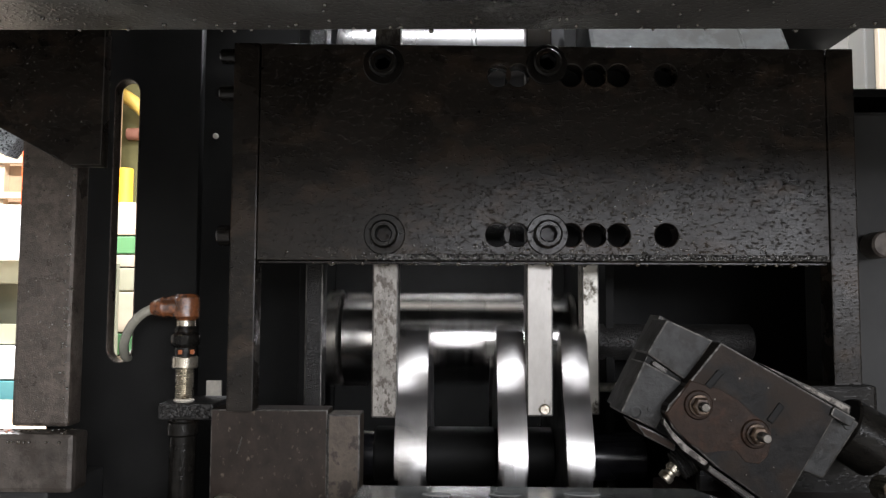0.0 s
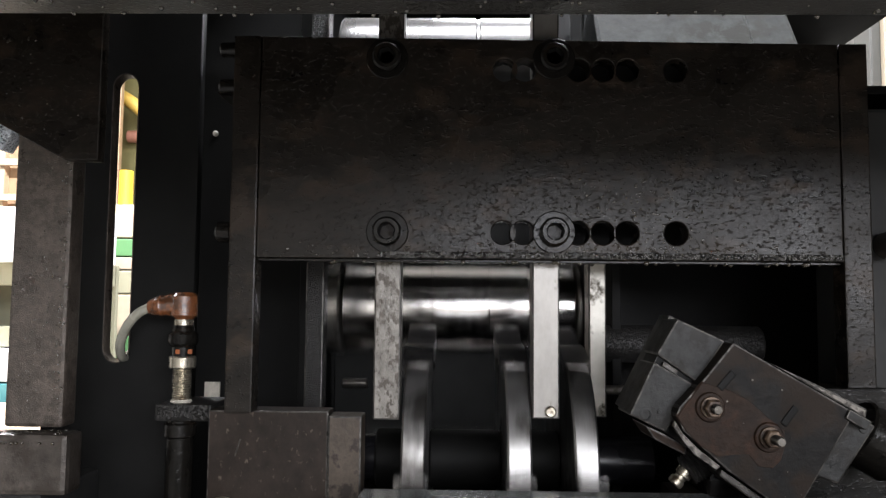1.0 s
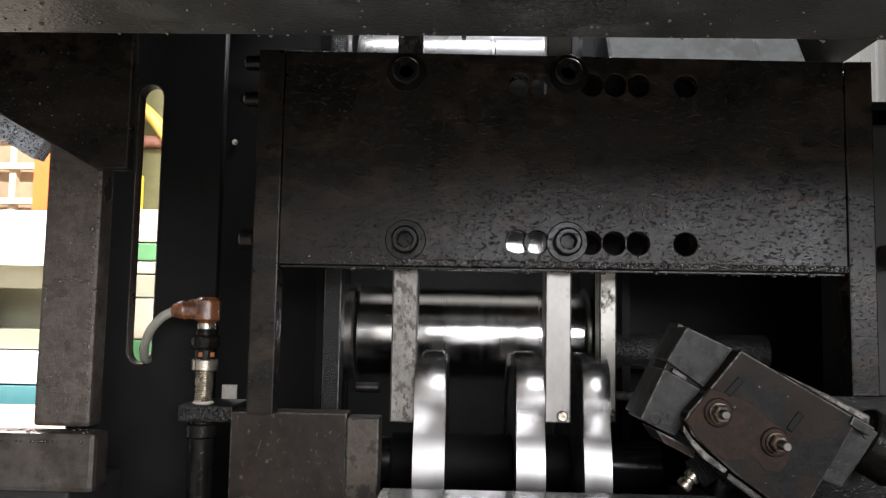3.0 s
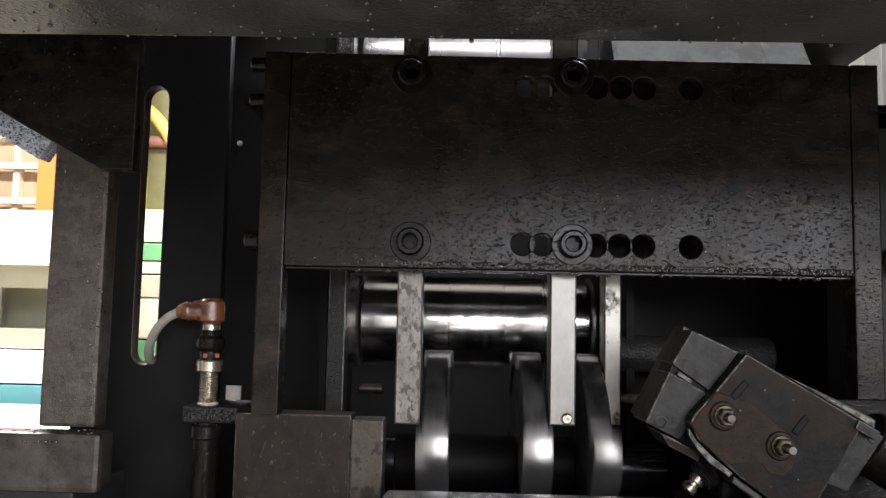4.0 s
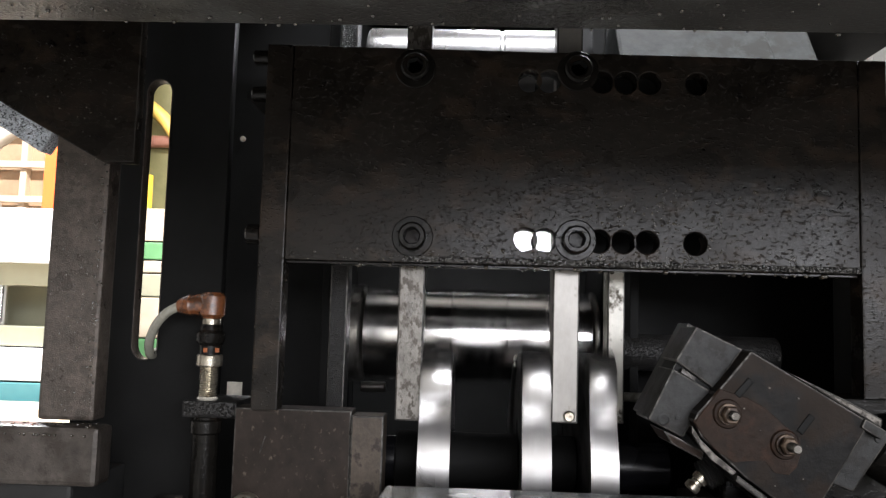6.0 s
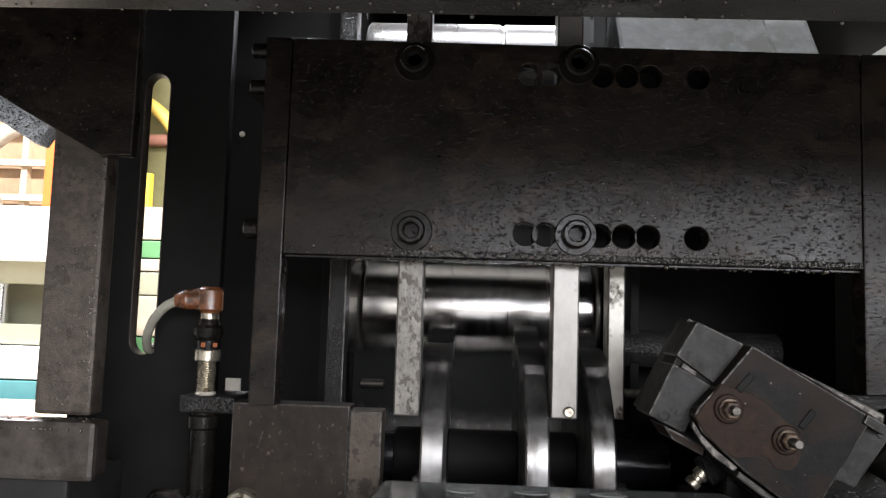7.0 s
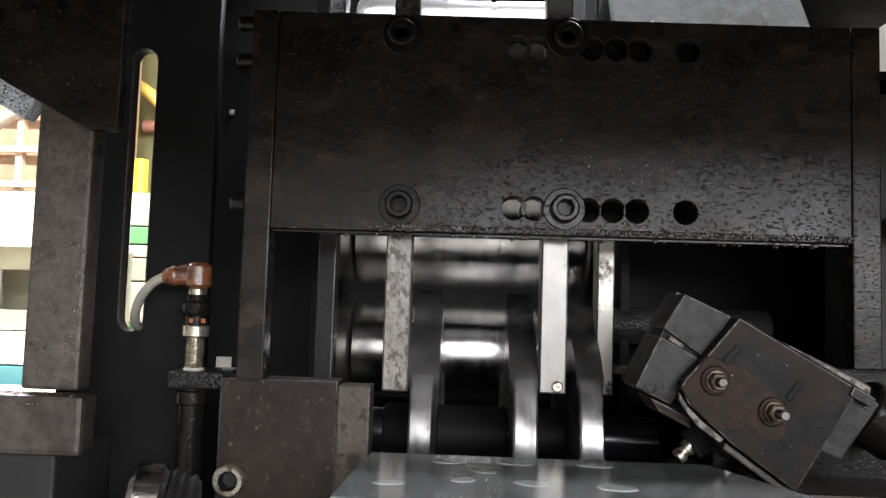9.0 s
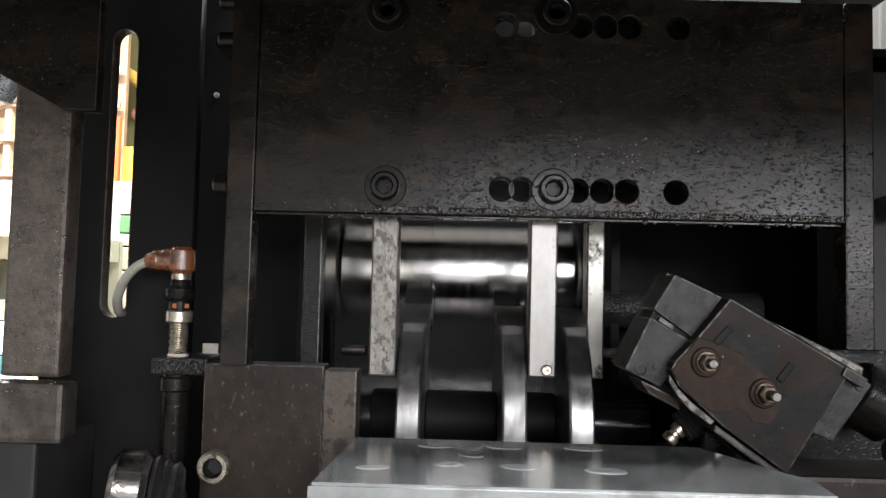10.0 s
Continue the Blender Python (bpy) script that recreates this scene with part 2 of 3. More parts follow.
def tube(points, r, steps=14):
    own = bmesh.new()
    pts = [Vector((p[0], p[1], p[2] + H)) for p in points]
    smooth = []
    for k in range(len(pts) - 1):
        p0, p1, p2, p3 = pts[max(0, k - 1)], pts[k], pts[k + 1], pts[min(len(pts) - 1, k + 2)]
        for s in range(8):
            t = s / 8
            smooth.append(0.5 * ((2 * p1) + (p2 - p0) * t + (2 * p0 - 5 * p1 + 4 * p2 - p3) * t * t + (3 * p1 - p0 - 3 * p2 + p3) * t ** 3))
    smooth.append(pts[-1])
    rings = []
    for k, p in enumerate(smooth):
        d = (smooth[min(k + 1, len(smooth) - 1)] - smooth[max(k - 1, 0)]).normalized()
        a = d.cross(Vector((0.3, 1, 0.1))).normalized()
        b = d.cross(a)
        rings.append([own.verts.new(p + r * (math.cos(2 * math.pi * j / steps) * a + math.sin(2 * math.pi * j / steps) * b)) for j in range(steps)])
    for a, b in zip(rings, rings[1:]):
        for j in range(steps):
            own.faces.new((a[j], a[(j + 1) % steps], b[(j + 1) % steps], b[j]))
    own.faces.new(rings[0])
    own.faces.new(rings[-1])
    return own


def circle(x, z, r, n=32):
    return [(x + r * math.cos(2 * math.pi * k / n), z + r * math.sin(2 * math.pi * k / n)) for k in range(n)]


def sheet(outline, holes, y0, y1, bevel=0.0008):
    """A plate in the x-z plane with holes through it, from y0 to y1."""
    cu = bpy.data.curves.new("sheet", "CURVE")
    cu.dimensions, cu.fill_mode, cu.extrude, cu.bevel_depth, cu.bevel_resolution = "2D", "BOTH", (y1 - y0) / 2 - bevel, bevel, 1
    cu.offset = -bevel
    for loop in [outline, *holes]:
        sp = cu.splines.new("POLY")
        sp.points.add(len(loop) - 1)
        for p, (x, z) in zip(sp.points, loop):
            p.co = (x, z, 0, 1)
        sp.use_cyclic_u = True
    ob = new("sheet", cu)
    me = bpy.data.meshes.new_from_object(ob.evaluated_get(bpy.context.evaluated_depsgraph_get()))
    bm = bmesh.new()
    bm.from_mesh(me)
    bmesh.ops.remove_doubles(bm, verts=bm.verts, dist=1e-6)
    bpy.data.objects.remove(ob)
    bpy.data.curves.remove(cu)
    bpy.data.meshes.remove(me)
    bmesh.ops.transform(bm, matrix=Matrix.Translation((0, (y0 + y1) / 2, H)) @ Matrix.Rotation(radians(90), 4, "X"), verts=bm.verts)
    return bm


def prism(outline, x0, x1, bevel=0.001):
    """A plate in the y-z plane (about its own origin), from x0 to x1."""
    bm = bmesh.new()
    a = [bm.verts.new((x0, y, z)) for y, z in outline]
    b = [bm.verts.new((x1, y, z)) for y, z in outline]
    fa, fb = bm.faces.new(a), bm.faces.new(b)
    n = len(outline)
    for k in range(n):
        bm.faces.new((a[k], a[(k + 1) % n], b[(k + 1) % n], b[k]))
    if bevel:
        bmesh.ops.bevel(bm, geom=list(fa.edges) + list(fb.edges), offset=bevel, segments=1, affect="EDGES")
    return bm


def socket_screw(parent, x, y, z, r=0.012, length=0.016, material=None, name="cap_screw"):
    """A socket-head cap screw that faces the front, its head's rim at y - length."""
    m = toward(x, y, z, (0, -1, 0))
    s = part(name, lathe([(0, -0.003), (r * 0.98, -0.003), (r, 0), (r, length - 0.0015), (r - 0.0015, length), (r * 0.62, length), (r * 0.60, length - 0.001)], m), material or RAW, parent, smooth=True)
    hexa = lathe([(r * 0.60, length - 0.001), (r * 0.56, length - 0.009), (0, length - 0.009)], m @ Matrix.Rotation(0.3, 4, "Z"), 6)
    part("hex_socket", hexa, BLACK, s)
    return s


# ---- the workshop's shell ----
def room():
    def wall(name, *b):
        return tagged(part(name, box(*b, bevel=0), WALLP), "plain workshop wall of dull plaster", "wall", kind="structure")
    tagged(part("floor", box(-4.2, 4.2, -3.2, 4.2, -H - 0.1, -H, bevel=0), FLOORM), "stained concrete workshop floor", "floor", kind="structure")
    tagged(part("ceiling", box(-4.2, 4.2, -3.2, 4.2, 1.8, 1.9, bevel=0), CEIL), "pale painted workshop ceiling", "ceiling", kind="structure")
    wall("wall_north", -4.2, 4.2, 4.0, 4.2, -H, 1.8)
    wall("wall_east", 4.0, 4.2, -3.0, 4.0, -H, 1.8)
    wall("wall_west", -4.2, -4.0, -3.0, 4.0, -H, 1.8)
    south = part("wall_south", sheet([(-4.2, -H), (4.2, -H), (4.2, 1.8), (-4.2, 1.8)], [[(1.15, 0.20), (2.55, 0.20), (2.55, 1.0), (1.15, 1.0)], [(-0.05, 0.20), (1.05, 0.20), (1.05, 0.90), (-0.05, 0.90)]], -3.2, -3.0), WALLP)
    tagged(south, "plain workshop wall with two window openings", "wall", kind="structure")
    for lx, ly, _ in LAMPS:
        lf = thing("unseen_ceiling_lamp", (lx, ly, 1.74), "unseen long white fluorescent tube fitting under the ceiling", "lamp", "ceiling lamps")
        part("housing", box(lx - 0.62, lx + 0.62, ly - 0.07, ly + 0.07, 1.74, 1.80, 0.004), WHITE, lf)


room()


# ---- machine frame: bed, uprights and enclosure ----
def machine_frame():
    f = thing("machine_frame", (0.05, 0.75, -H), "heavy black oily steel frame of a forming machine", "machine frame")
    part("bed", box(-0.62, 0.62, 0.42, 1.35, -H, -0.30, 0.006), BLACK, f)
    part("front_bed", box(-0.08, 0.30, 0.40, 0.47, -0.31, -0.145, 0.003), BLACK, f)
    part("back_panel", box(-0.31, 0.62, 1.30, 1.35, -0.30, 0.42, 0.003), SHADEBLK, f)
    part("side_panel", box(0.44, 0.47, 0.662, 1.30, -0.30, 0.17, 0.003), SHADEBLK, f)
    part("side_panel", box(-0.31, -0.28, 0.83, 1.30, -0.30, 0.60, 0.003), SHADEBLK, f)
    part("shade_inner_wall", box(-0.305, -0.15, 0.80, 0.83, -0.30, 0.60, 0.002), SHADEBLK, f)
    # the roof pieces are unseen, added to keep overhead light out
    part("shade_roof", box(0.142, 0.62, 0.83, 1.35, 0.42, 0.45, 0.003), SHADEBLK, f)
    # side walls added to stop light leaking into the pit
    part("shade_side_wall", box(0.133, 0.141, 0.69, 0.83, -0.30, 0.16, 0.001), SHADEBLK, f)
    part("shade_side_wall", box(0.133, 0.141, 0.831, 1.30, -0.30, 0.42, 0.001), SHADEBLK, f)
    # dark wall added to cover the lit side panel behind it
    part("shade_inner_wall", box(0.142, 0.44, 0.80, 0.81, -0.30, 0.16, 0.001), SHADEBLK, f)
    part("shade_side_wall", box(-0.160, -0.152, 0.77, 1.30, -0.30, 0.42, 0.001), SHADEBLK, f)
    # dark shield added to hide the rollers on their way back
    part("partition", box(-0.151, 0.132, 0.945, 0.955, -0.170, 0.060, 0.001), SHADEBLK, f)
    part("shade_roof", box(-0.16, 0.141, 0.93, 1.35, 0.421, 0.45, 0.003), SHADEBLK, f)
    part("shade_roof", box(-0.31, -0.16, 0.58, 1.35, 0.451, 0.47, 0.003), SHADEBLK, f)
    # unseen plate added to keep light from above off the rotor
    part("light_baffle", box(-0.20, 0.44, 0.614, 0.80, 0.165, 0.172, 0.001), SHADEBLK, f)
    part("upright", box(0.297, 0.44, 0.590, 0.66, -0.30, 0.147, 0.003), BLACK, f)
    # slotted plate at the open side
    slot = [(-0.2904 + 0.0116 * math.cos(a), (0.179 if a < math.pi else -0.043) + 0.0132 * math.sin(a)) for a in [math.pi * 2 * k / 32 for k in range(32)]]
    part("slotted_plate", sheet([(-0.352, -0.30), (-0.226, -0.30), (-0.226, 0.45), (-0.352, 0.45)], [slot], 0.655, 0.667), SHADEBLK, f)
    liner = [(-0.2904 + 0.0108 * math.cos(a), (0.179 if a < math.pi else -0.043) + 0.0123 * math.sin(a)) for a in [math.pi * 2 * k / 32 for k in range(32)]]
    # added paler liner: light on the plate's thickness is put into its colour
    part("slot_lit_rim", sheet([(x, z) for x, z in slot], [liner], 0.6545, 0.6675, 0.0001), POSTM, f, "paler rim standing in for the slot's lit edge")
    # open window at the side: post, sloping brace, sill
    part("post", box(-0.334, -0.2905, 0.572, 0.592, -0.097, 0.150, 0.003), POSTM, f, "worn dark steel post with oily edges")
    part("sill", box(-0.62, -0.2780, 0.556, 0.580, -0.142, -0.099, 0.004), RAW, f)
    part("sill_leg", box(-0.50, -0.30, 0.565, 0.655, -0.30, -0.143, 0.003), BLACK, f)
    part("head_plate", sheet([(-0.62, 0.285), (-0.352, 0.131), (-0.290, 0.098), (-0.266, 0.098), (-0.266, 0.45), (-0.62, 0.45)], [], 0.558, 0.569), PLATE, f)
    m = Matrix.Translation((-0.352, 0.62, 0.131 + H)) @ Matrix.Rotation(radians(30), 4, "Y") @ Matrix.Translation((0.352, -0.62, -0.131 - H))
    part("brace", box(-0.66, -0.336, 0.573, 0.590, 0.113, 0.133, 0.002, turn=m), GLINT, f, "sloping oily steel brace with its glints painted pale")
    # beam across the front, above
    part("top_beam", box(-1.25, 1.25, 0.10, 0.342, 0.1225, 0.42, 0.003), BEAM, f, "oily black cross beam with drops below")
    # unseen cover added to shade the guard plate from above
    part("shade_hood", box(-1.25, 1.25, 0.10, 0.582, 0.421, 0.45, 0.003), BLACK, f)
    part("hood_post", box(0.53, 0.62, 0.43, 0.62, -0.30, 0.42, 0.003), BLACK, f)
    # casting seen over the plate, leaning back
    tip = Matrix.Translation((0, 0.66, 0.16 + H)) @ Matrix.Rotation(radians(-32), 4, "X") @ Matrix.Translation((0, -0.66, -0.16 - H))
    part("casting", box(0.125, 0.271, 0.66, 0.72, 0.16, 0.33, 0.004, turn=tip), CASTING, f, "light grey casting with smeared oil")
    part("casting", box(0.273, 0.318, 0.67, 0.74, 0.16, 0.33, 0.004, turn=tip), CASTING, f)
    part("casting_lip", box(0.135, 0.252, 0.650, 0.66, 0.205, 0.213, 0.002, turn=tip), CASTING, f)
    for x0, x1 in ((-0.118, -0.047), (-0.0235, 0.0328), (0.0555, 0.0815)):
        part("scraper", box(x0, x1, 0.705, 0.722, -0.30, -0.128, 0.001), OILY, f)
    part("cross_shaft", rod(0.0165, 0.15, toward(0.115, 0.70, -0.038, (1, 0, 0))), GRIT, f, "rough oily black cross shaft")
    part("cross_pin", rod(0.006, 0.030, toward(-0.138, 0.92, -0.098, (1, 0, 0))), BOLT, f, "short bright cross pin", smooth=True)
    # thin pale rod that stands in for an edge catching light
    part("lit_edge_rod", rod(0.004, 0.06, toward(0.105, 0.66, -0.0745, (1, 0, 0))), BAR, f)
    # black plate added behind the upper holes to stand for their shade
    part("hole_shade_plate", box(0.074, 0.172, 0.5836, 0.600, 0.150, 0.184, 0.001), SHADEBLK, f)
    # black plate added to hide the narrow bar that hangs behind it
    part("hanger_shade_plate", box(0.076, 0.272, 0.620, 0.6285, 0.036, 0.195, 0.001), SHADEBLK, f)
    part("wall_bolt", rod(0.010, 0.02, toward(0.315, 0.585, 0.042, (0, -1, 0))), RAW, f)
    return f


def drops(name, spots, r0, r1, seed, label):
    """Hanging drops of oil, joined."""
    rnd = random.Random(seed)
    bm = bmesh.new()
    for x0, x1, y0, y1, z, n in spots:
        for k in range(n):
            r = rnd.uniform(r0, r1)
            at = (rnd.uniform(x0, x1), rnd.uniform(y0, y1), z)
            lathe([(0, -1.3 * r), (0.55 * r, -1.1 * r), (0.95 * r, -0.5 * r), (r, 0), (0.8 * r, 0.4 * r), (0, 0.5 * r)], toward(*at, (0, 0, 1)), 10, bm)
    ob = part(name, bm, OILDROP, smooth=True)
    return tagged(ob, label, "oil drops", kind="stuff")


def beads(name, spots, seed, label, bare=()):
    """Flat beads of oil clinging to an upright face that looks to the front, joined."""
    rnd = random.Random(seed)
    bm = bmesh.new()
    for x0, x1, z0, z1, y, n, r0, r1 in spots:
        for k in range(n):
            r = rnd.uniform(r0, r1)
            x, z = rnd.triangular(x0, x1), rnd.uniform(z0, z1)
            if any(math.hypot(x - hx, z - hz) < hr for hx, hz, hr in bare):
                continue
            tilt = toward(x, y, z, (rnd.uniform(-0.06, 0.06), -1, rnd.uniform(-0.06, 0.06))) @ Matrix.Diagonal((rnd.uniform(0.7, 1.5), rnd.uniform(0.7, 1.2), 1, 1))
            lathe([(r, -0.0003), (0.85 * r, 0.22 * r), (0.5 * r, 0.42 * r), (0, 0.5 * r)], tilt, 8, bm)
    ob = part(name, bm, OILDROP, smooth=True)
    return tagged(ob, label, "oil beads", kind="stuff")


def guard_plate():
    g = thing("guard_plate", (0.06, 0.575, 0.03), "thick oily black steel guard plate with two rows of holes", "guard plate")
    xs = [0.0294, 0.0441, 0.0838, 0.1018, 0.1193, 0.1547]
    low = [circle(x, 0.0480, 0.0086) for x in xs]
    high = [circle(x + 0.001, 0.1685, 0.0086) for x in xs]
    part("plate", sheet([(-0.150, 0.0284), (0.274, 0.0284), (0.274, 0.1885), (-0.150, 0.1935)], low + high, 0.5655, 0.583), PLATE, g)
    part("leg", box(-0.1702, -0.1503, 0.5645, 0.583, -0.0835, 0.1935, 0.0012), PLATE, g)
    part("leg", box(0.2743, 0.2945, 0.5645, 0.583, -0.13, 0.1885, 0.0012), PLATE, g)
    part("lower_lip", box(-0.1495, 0.2735, 0.5690, 0.584, 0.0262, 0.0282, 0.0005), OILY, g)
    part("oil_crust", box(-0.060, 0.2735, 0.5628, 0.5654, 0.0288, 0.0335, 0.0010), CRUST, g, "wet gritty oil crust along the lower edge")
    for x, z in ((-0.0545, 0.0478), (0.0665, 0.0482), (-0.0565, 0.1765), (0.0665, 0.1765)):
        socket_screw(g, x, 0.5655, z, 0.0105, 0.009, OILY)
        part("washer", lathe([(0.0102, 0.0015), (0.0148, 0.0015), (0.0155, 0.0008), (0.0155, -0.001), (0.0102, -0.001)], toward(x, 0.5655, z, (0, -1, 0))), OILY, g, smooth=True)
    part("side_stud", rod(0.008, 0.012, toward(-0.1702, 0.575, 0.0475, (-1, 0, 0))), OILY, g, smooth=True)
    for z in (0.187, 0.158):
        part("side_stud", rod(0.006, 0.014, toward(-0.1702, 0.578, z, (-1, 0, 0))), OILY, g, smooth=True)
    return g


def hanging_bars():
    for x0, x1, y0, zb, m, lab in ((-0.0655, -0.0456, 0.587, -0.0905, BARP, "pitted bare steel finger bar hanging behind the plate"),
                                   (0.0530, 0.0732, 0.587, -0.0885, BAR, "smooth ground steel finger bar hanging behind the plate"),
                                   (0.1023, 0.1162, 0.629, -0.0930, BARW, "narrow light bar with chipped dark patches"),
                                   (-0.1318, -0.1166, 0.660, -0.0930, GRIT, "narrow gritty oily black bar behind the opening")):
        b = thing("finger_bar", ((x0 + x1) / 2, y0 + 0.01, zb), lab, "bar", "finger bars")
        part("bar", box(x0, x1, y0, y0 + 0.022, zb, 0.19 if m is BARW else 0.34, 0.0012), m, b, edge=WORN)
        if m is not BARW:
            part("bar_clamp", box(x0 - 0.004, x1 + 0.004, y0 + 0.022, y0 + 0.034, 0.26, 0.34, 0.001), BLACK, b)
    s = part("screw_tip", rod(0.0042, 0.003, toward(0.0665, 0.587, -0.083, (0, -1, 0)), 0.001), ZINC, bpy.data.objects["finger_bar.001"], smooth=True)
    rail = thing("bar_rail", (0, 0.63, 0.34), "black rail carrying the finger bars", "rail")
    part("rail", box(-0.31, 0.44, 0.586, 0.622, 0.341, 0.375, 0.003), BLACK, rail)


# ---- what turns ----
ROTOR = (0.0, 0.668, -0.134)
TRACK = 0.850                             # depth of the rollers' way down


def lobe_rotor():
    r = thing("lobe_rotor", ROTOR, "spinning rotor of three bright steel lobed discs on one shaft", "rotor")
    for x0, pad0, pad1 in ((-0.0450, -0.0465, -0.0225), (0.0325, 0.0310, 0.0528), (0.0812, 0.0815, 0.1020)):
        d = part("disc", rod(0.0950, 0.0180, Matrix.Translation((x0 + 0.0015, 0, 0)) @ Matrix.Rotation(radians(90), 4, "Y"), steps=72), WEB, smooth=True)
        d.parent = r
        for k in (0, 120, 240):
            # the rim rises to a step at its leading end and falls away behind it
            arc = [(radians(a + k), 0.0962 + 0.0248 * min(1.0, max(0.0, (a - 33) / 15))) for a in range(-7, 58, 4)]
            ring = [(-r1 * math.cos(a), r1 * math.sin(a)) for a, r1 in arc] + [(-0.085 * math.cos(a), 0.085 * math.sin(a)) for a, _ in reversed(arc)]
            p = part("lobe_pad", prism(ring, pad0, pad1, 0.0012), RIM, smooth=True)
            p.parent = d
    for name, x, ln, rad, m in (("shaft", -0.16, 0.32, 0.020, COLLAR), ("collar", -0.0254, 0.0589, 0.024, SHADEBLK), ("collar", 0.0536, 0.0286, 0.024, SHADEBLK), ("collar", -0.0700, 0.0250, 0.024, SHADEBLK)):
        s = part(name, rod(rad, ln, Matrix.Translation((x, 0, 0)) @ Matrix.Rotation(radians(90), 4, "Y")), m, smooth=True)
        s.parent = r
    return r


def wide_roller():
    """A polished roller on dark end cheeks, about its own axis."""
    r = thing("wide_roller", (0.0, TRACK, -H), "wide polished steel roller with turned grooves between dark cheeks", "roller", "travelling rollers")
    r.location = (0, TRACK, H)
    turn = Matrix.Rotation(radians(90), 4, "Y")
    body = part("roller_body", lathe([(0, -0.124), (0.046, -0.124), (0.0500, -0.1215), (0.0500, 0.0700), (0.0480, 0.0715), (0.0480, 0.0735), (0.0500, 0.0750), (0.0500, 0.0890), (0.0480, 0.0900), (0.0480, 0.0920), (0.0495, 0.0930), (0.0495, 0.1180), (0.046, 0.120), (0, 0.120)], turn, 64), CHROME, smooth=True)
    body.parent = r
    ring = part("turned_band", lathe([(0.0498, -0.030)] + [(0.0502 + 0.00002 * (k % 2), -0.029 + 0.0014 * k) for k in range(43)] + [(0.0498, 0.0310)], turn, 64), BRUSHED, label="finely turned band", smooth=True)
    ring.parent = r
    for x0, w, rad in ((-0.1420, 0.0165, 0.0515), (0.1210, 0.0060, 0.0500)):
        c = part("end_flange", lathe([(0.012, x0), (rad - 0.002, x0), (rad, x0 + 0.002), (rad, x0 + w - 0.002), (rad - 0.002, x0 + w), (0.012, x0 + w)], turn, 56), SATINDARK, smooth=True)
        c.parent = r
    ax = part("axle", rod(0.012, 0.28, Matrix.Translation((-0.148, 0, 0)) @ turn, steps=24), SHADEBLK, smooth=True)
    ax.parent = r
    return r


def upper_roll():
    r = thing("upper_roll", (0, 0.745, 0.225), "polished steel upper roll above the plate", "roll")
    turn = Matrix.Rotation(radians(90), 4, "Y")
    c = part("roll", lathe([(0, -0.14), (0.024, -0.14), (0.024, -0.115), (0.046, -0.115), (0.048, -0.113), (0.048, -0.068), (0.046, -0.067), (0.046, -0.062), (0.048, -0.061), (0.048, 0.012), (0.0465, 0.013), (0.0465, 0.016), (0.048, 0.017), (0.048, 0.078), (0.024, 0.08), (0.024, 0.10), (0, 0.10)], turn, 56), SATIN, smooth=True)
    c.parent = r
    for x in (-0.150, 0.098):
        part("bearing", box(x, x + 0.012, 0.70, 0.80, 0.178, 0.32, 0.002), BLACK, r)


# ---- front ledge, block, sensor ----
def ledge():
    g = thing("ledge", (0.06, 0.44, -0.145), "wet grey steel ledge plate with oil puddles", "ledge")
    pts = [(-0.060, 0.484), (0.146, 0.484), (0.180, 0.405), (0.178, 0.375), (-0.066, 0.371)]
    bm = bmesh.new()
    lo = [bm.verts.new((x, y, -0.145 + H)) for x, y in pts]
    hi = [bm.verts.new((x, y, -0.116 + H)) for x, y in pts]
    bm.faces.new(lo)
    top = bm.faces.new(hi)
    for k in range(len(pts)):
        j = (k + 1) % len(pts)
        bm.faces.new((lo[k], lo[j], hi[j], hi[k]))
    bmesh.ops.bevel(bm, geom=list(top.edges), offset=0.0015, segments=2, affect="EDGES")
    part("plate", bm, LEDGE, g)
    rnd = random.Random(5)
    for x, y, a, c in ((-0.012, 0.462, 0.010, 0.006), (0.029, 0.464, 0.011, 0.006), (0.010, 0.440, 0.008, 0.006), (0.075, 0.466, 0.014, 0.005), (-0.002, 0.417, 0.009, 0.006), (0.034, 0.415, 0.013, 0.007), (0.078, 0.412, 0.016, 0.007), (-0.040, 0.405, 0.010, 0.006)):
        pb = bmesh.new()
        ring = []
        for k in range(20):
            w = 0.75 + 0.12 * math.sin(2 * k * math.pi / 10 + 3 * x * 100) + rnd.uniform(-0.03, 0.03)
            ring.append((x + a * w * math.cos(k * math.pi / 10), y + c * w * math.sin(k * math.pi / 10)))
        up = [pb.verts.new((px, py, -0.1156 + H)) for px, py in ring]
        dn = [pb.verts.new((x + (px - x) * 1.08, y + (py - y) * 1.08, -0.1161 + H)) for px, py in ring]
        pb.faces.new(up)
        for k in range(20):
            pb.faces.new((up[k], up[(k + 1) % 20], dn[(k + 1) % 20], dn[k]))
        part("oil_puddle", pb, PALEOIL, g, "oil puddle with its bright reflection painted pale")
    return g


def side_block():
    g = thing("side_block", (-0.14, 0.59, -0.30), "brown oxidised steel block with a socket screw", "block")
    part("block", box(-0.186, -0.0972, 0.580, 0.604, -0.30, -0.0838, 0.0012), BROWN, g, edge=WORN)
    part("edge_strip", box(-0.0968, -0.0722, 0.576, 0.600, -0.30, -0.0865, 0.0015), BROWNL, g, "lighter worn steel strip", edge=WORN)
    part("scratch", rod(0.0005, 0.013, toward(-0.1655, 0.5799, -0.117, (0.3, 0, 1)), steps=8), WORN, g)
    socket_screw(g, -0.1735, 0.580, -0.158, 0.0118, 0.011, ZINC)
    return g


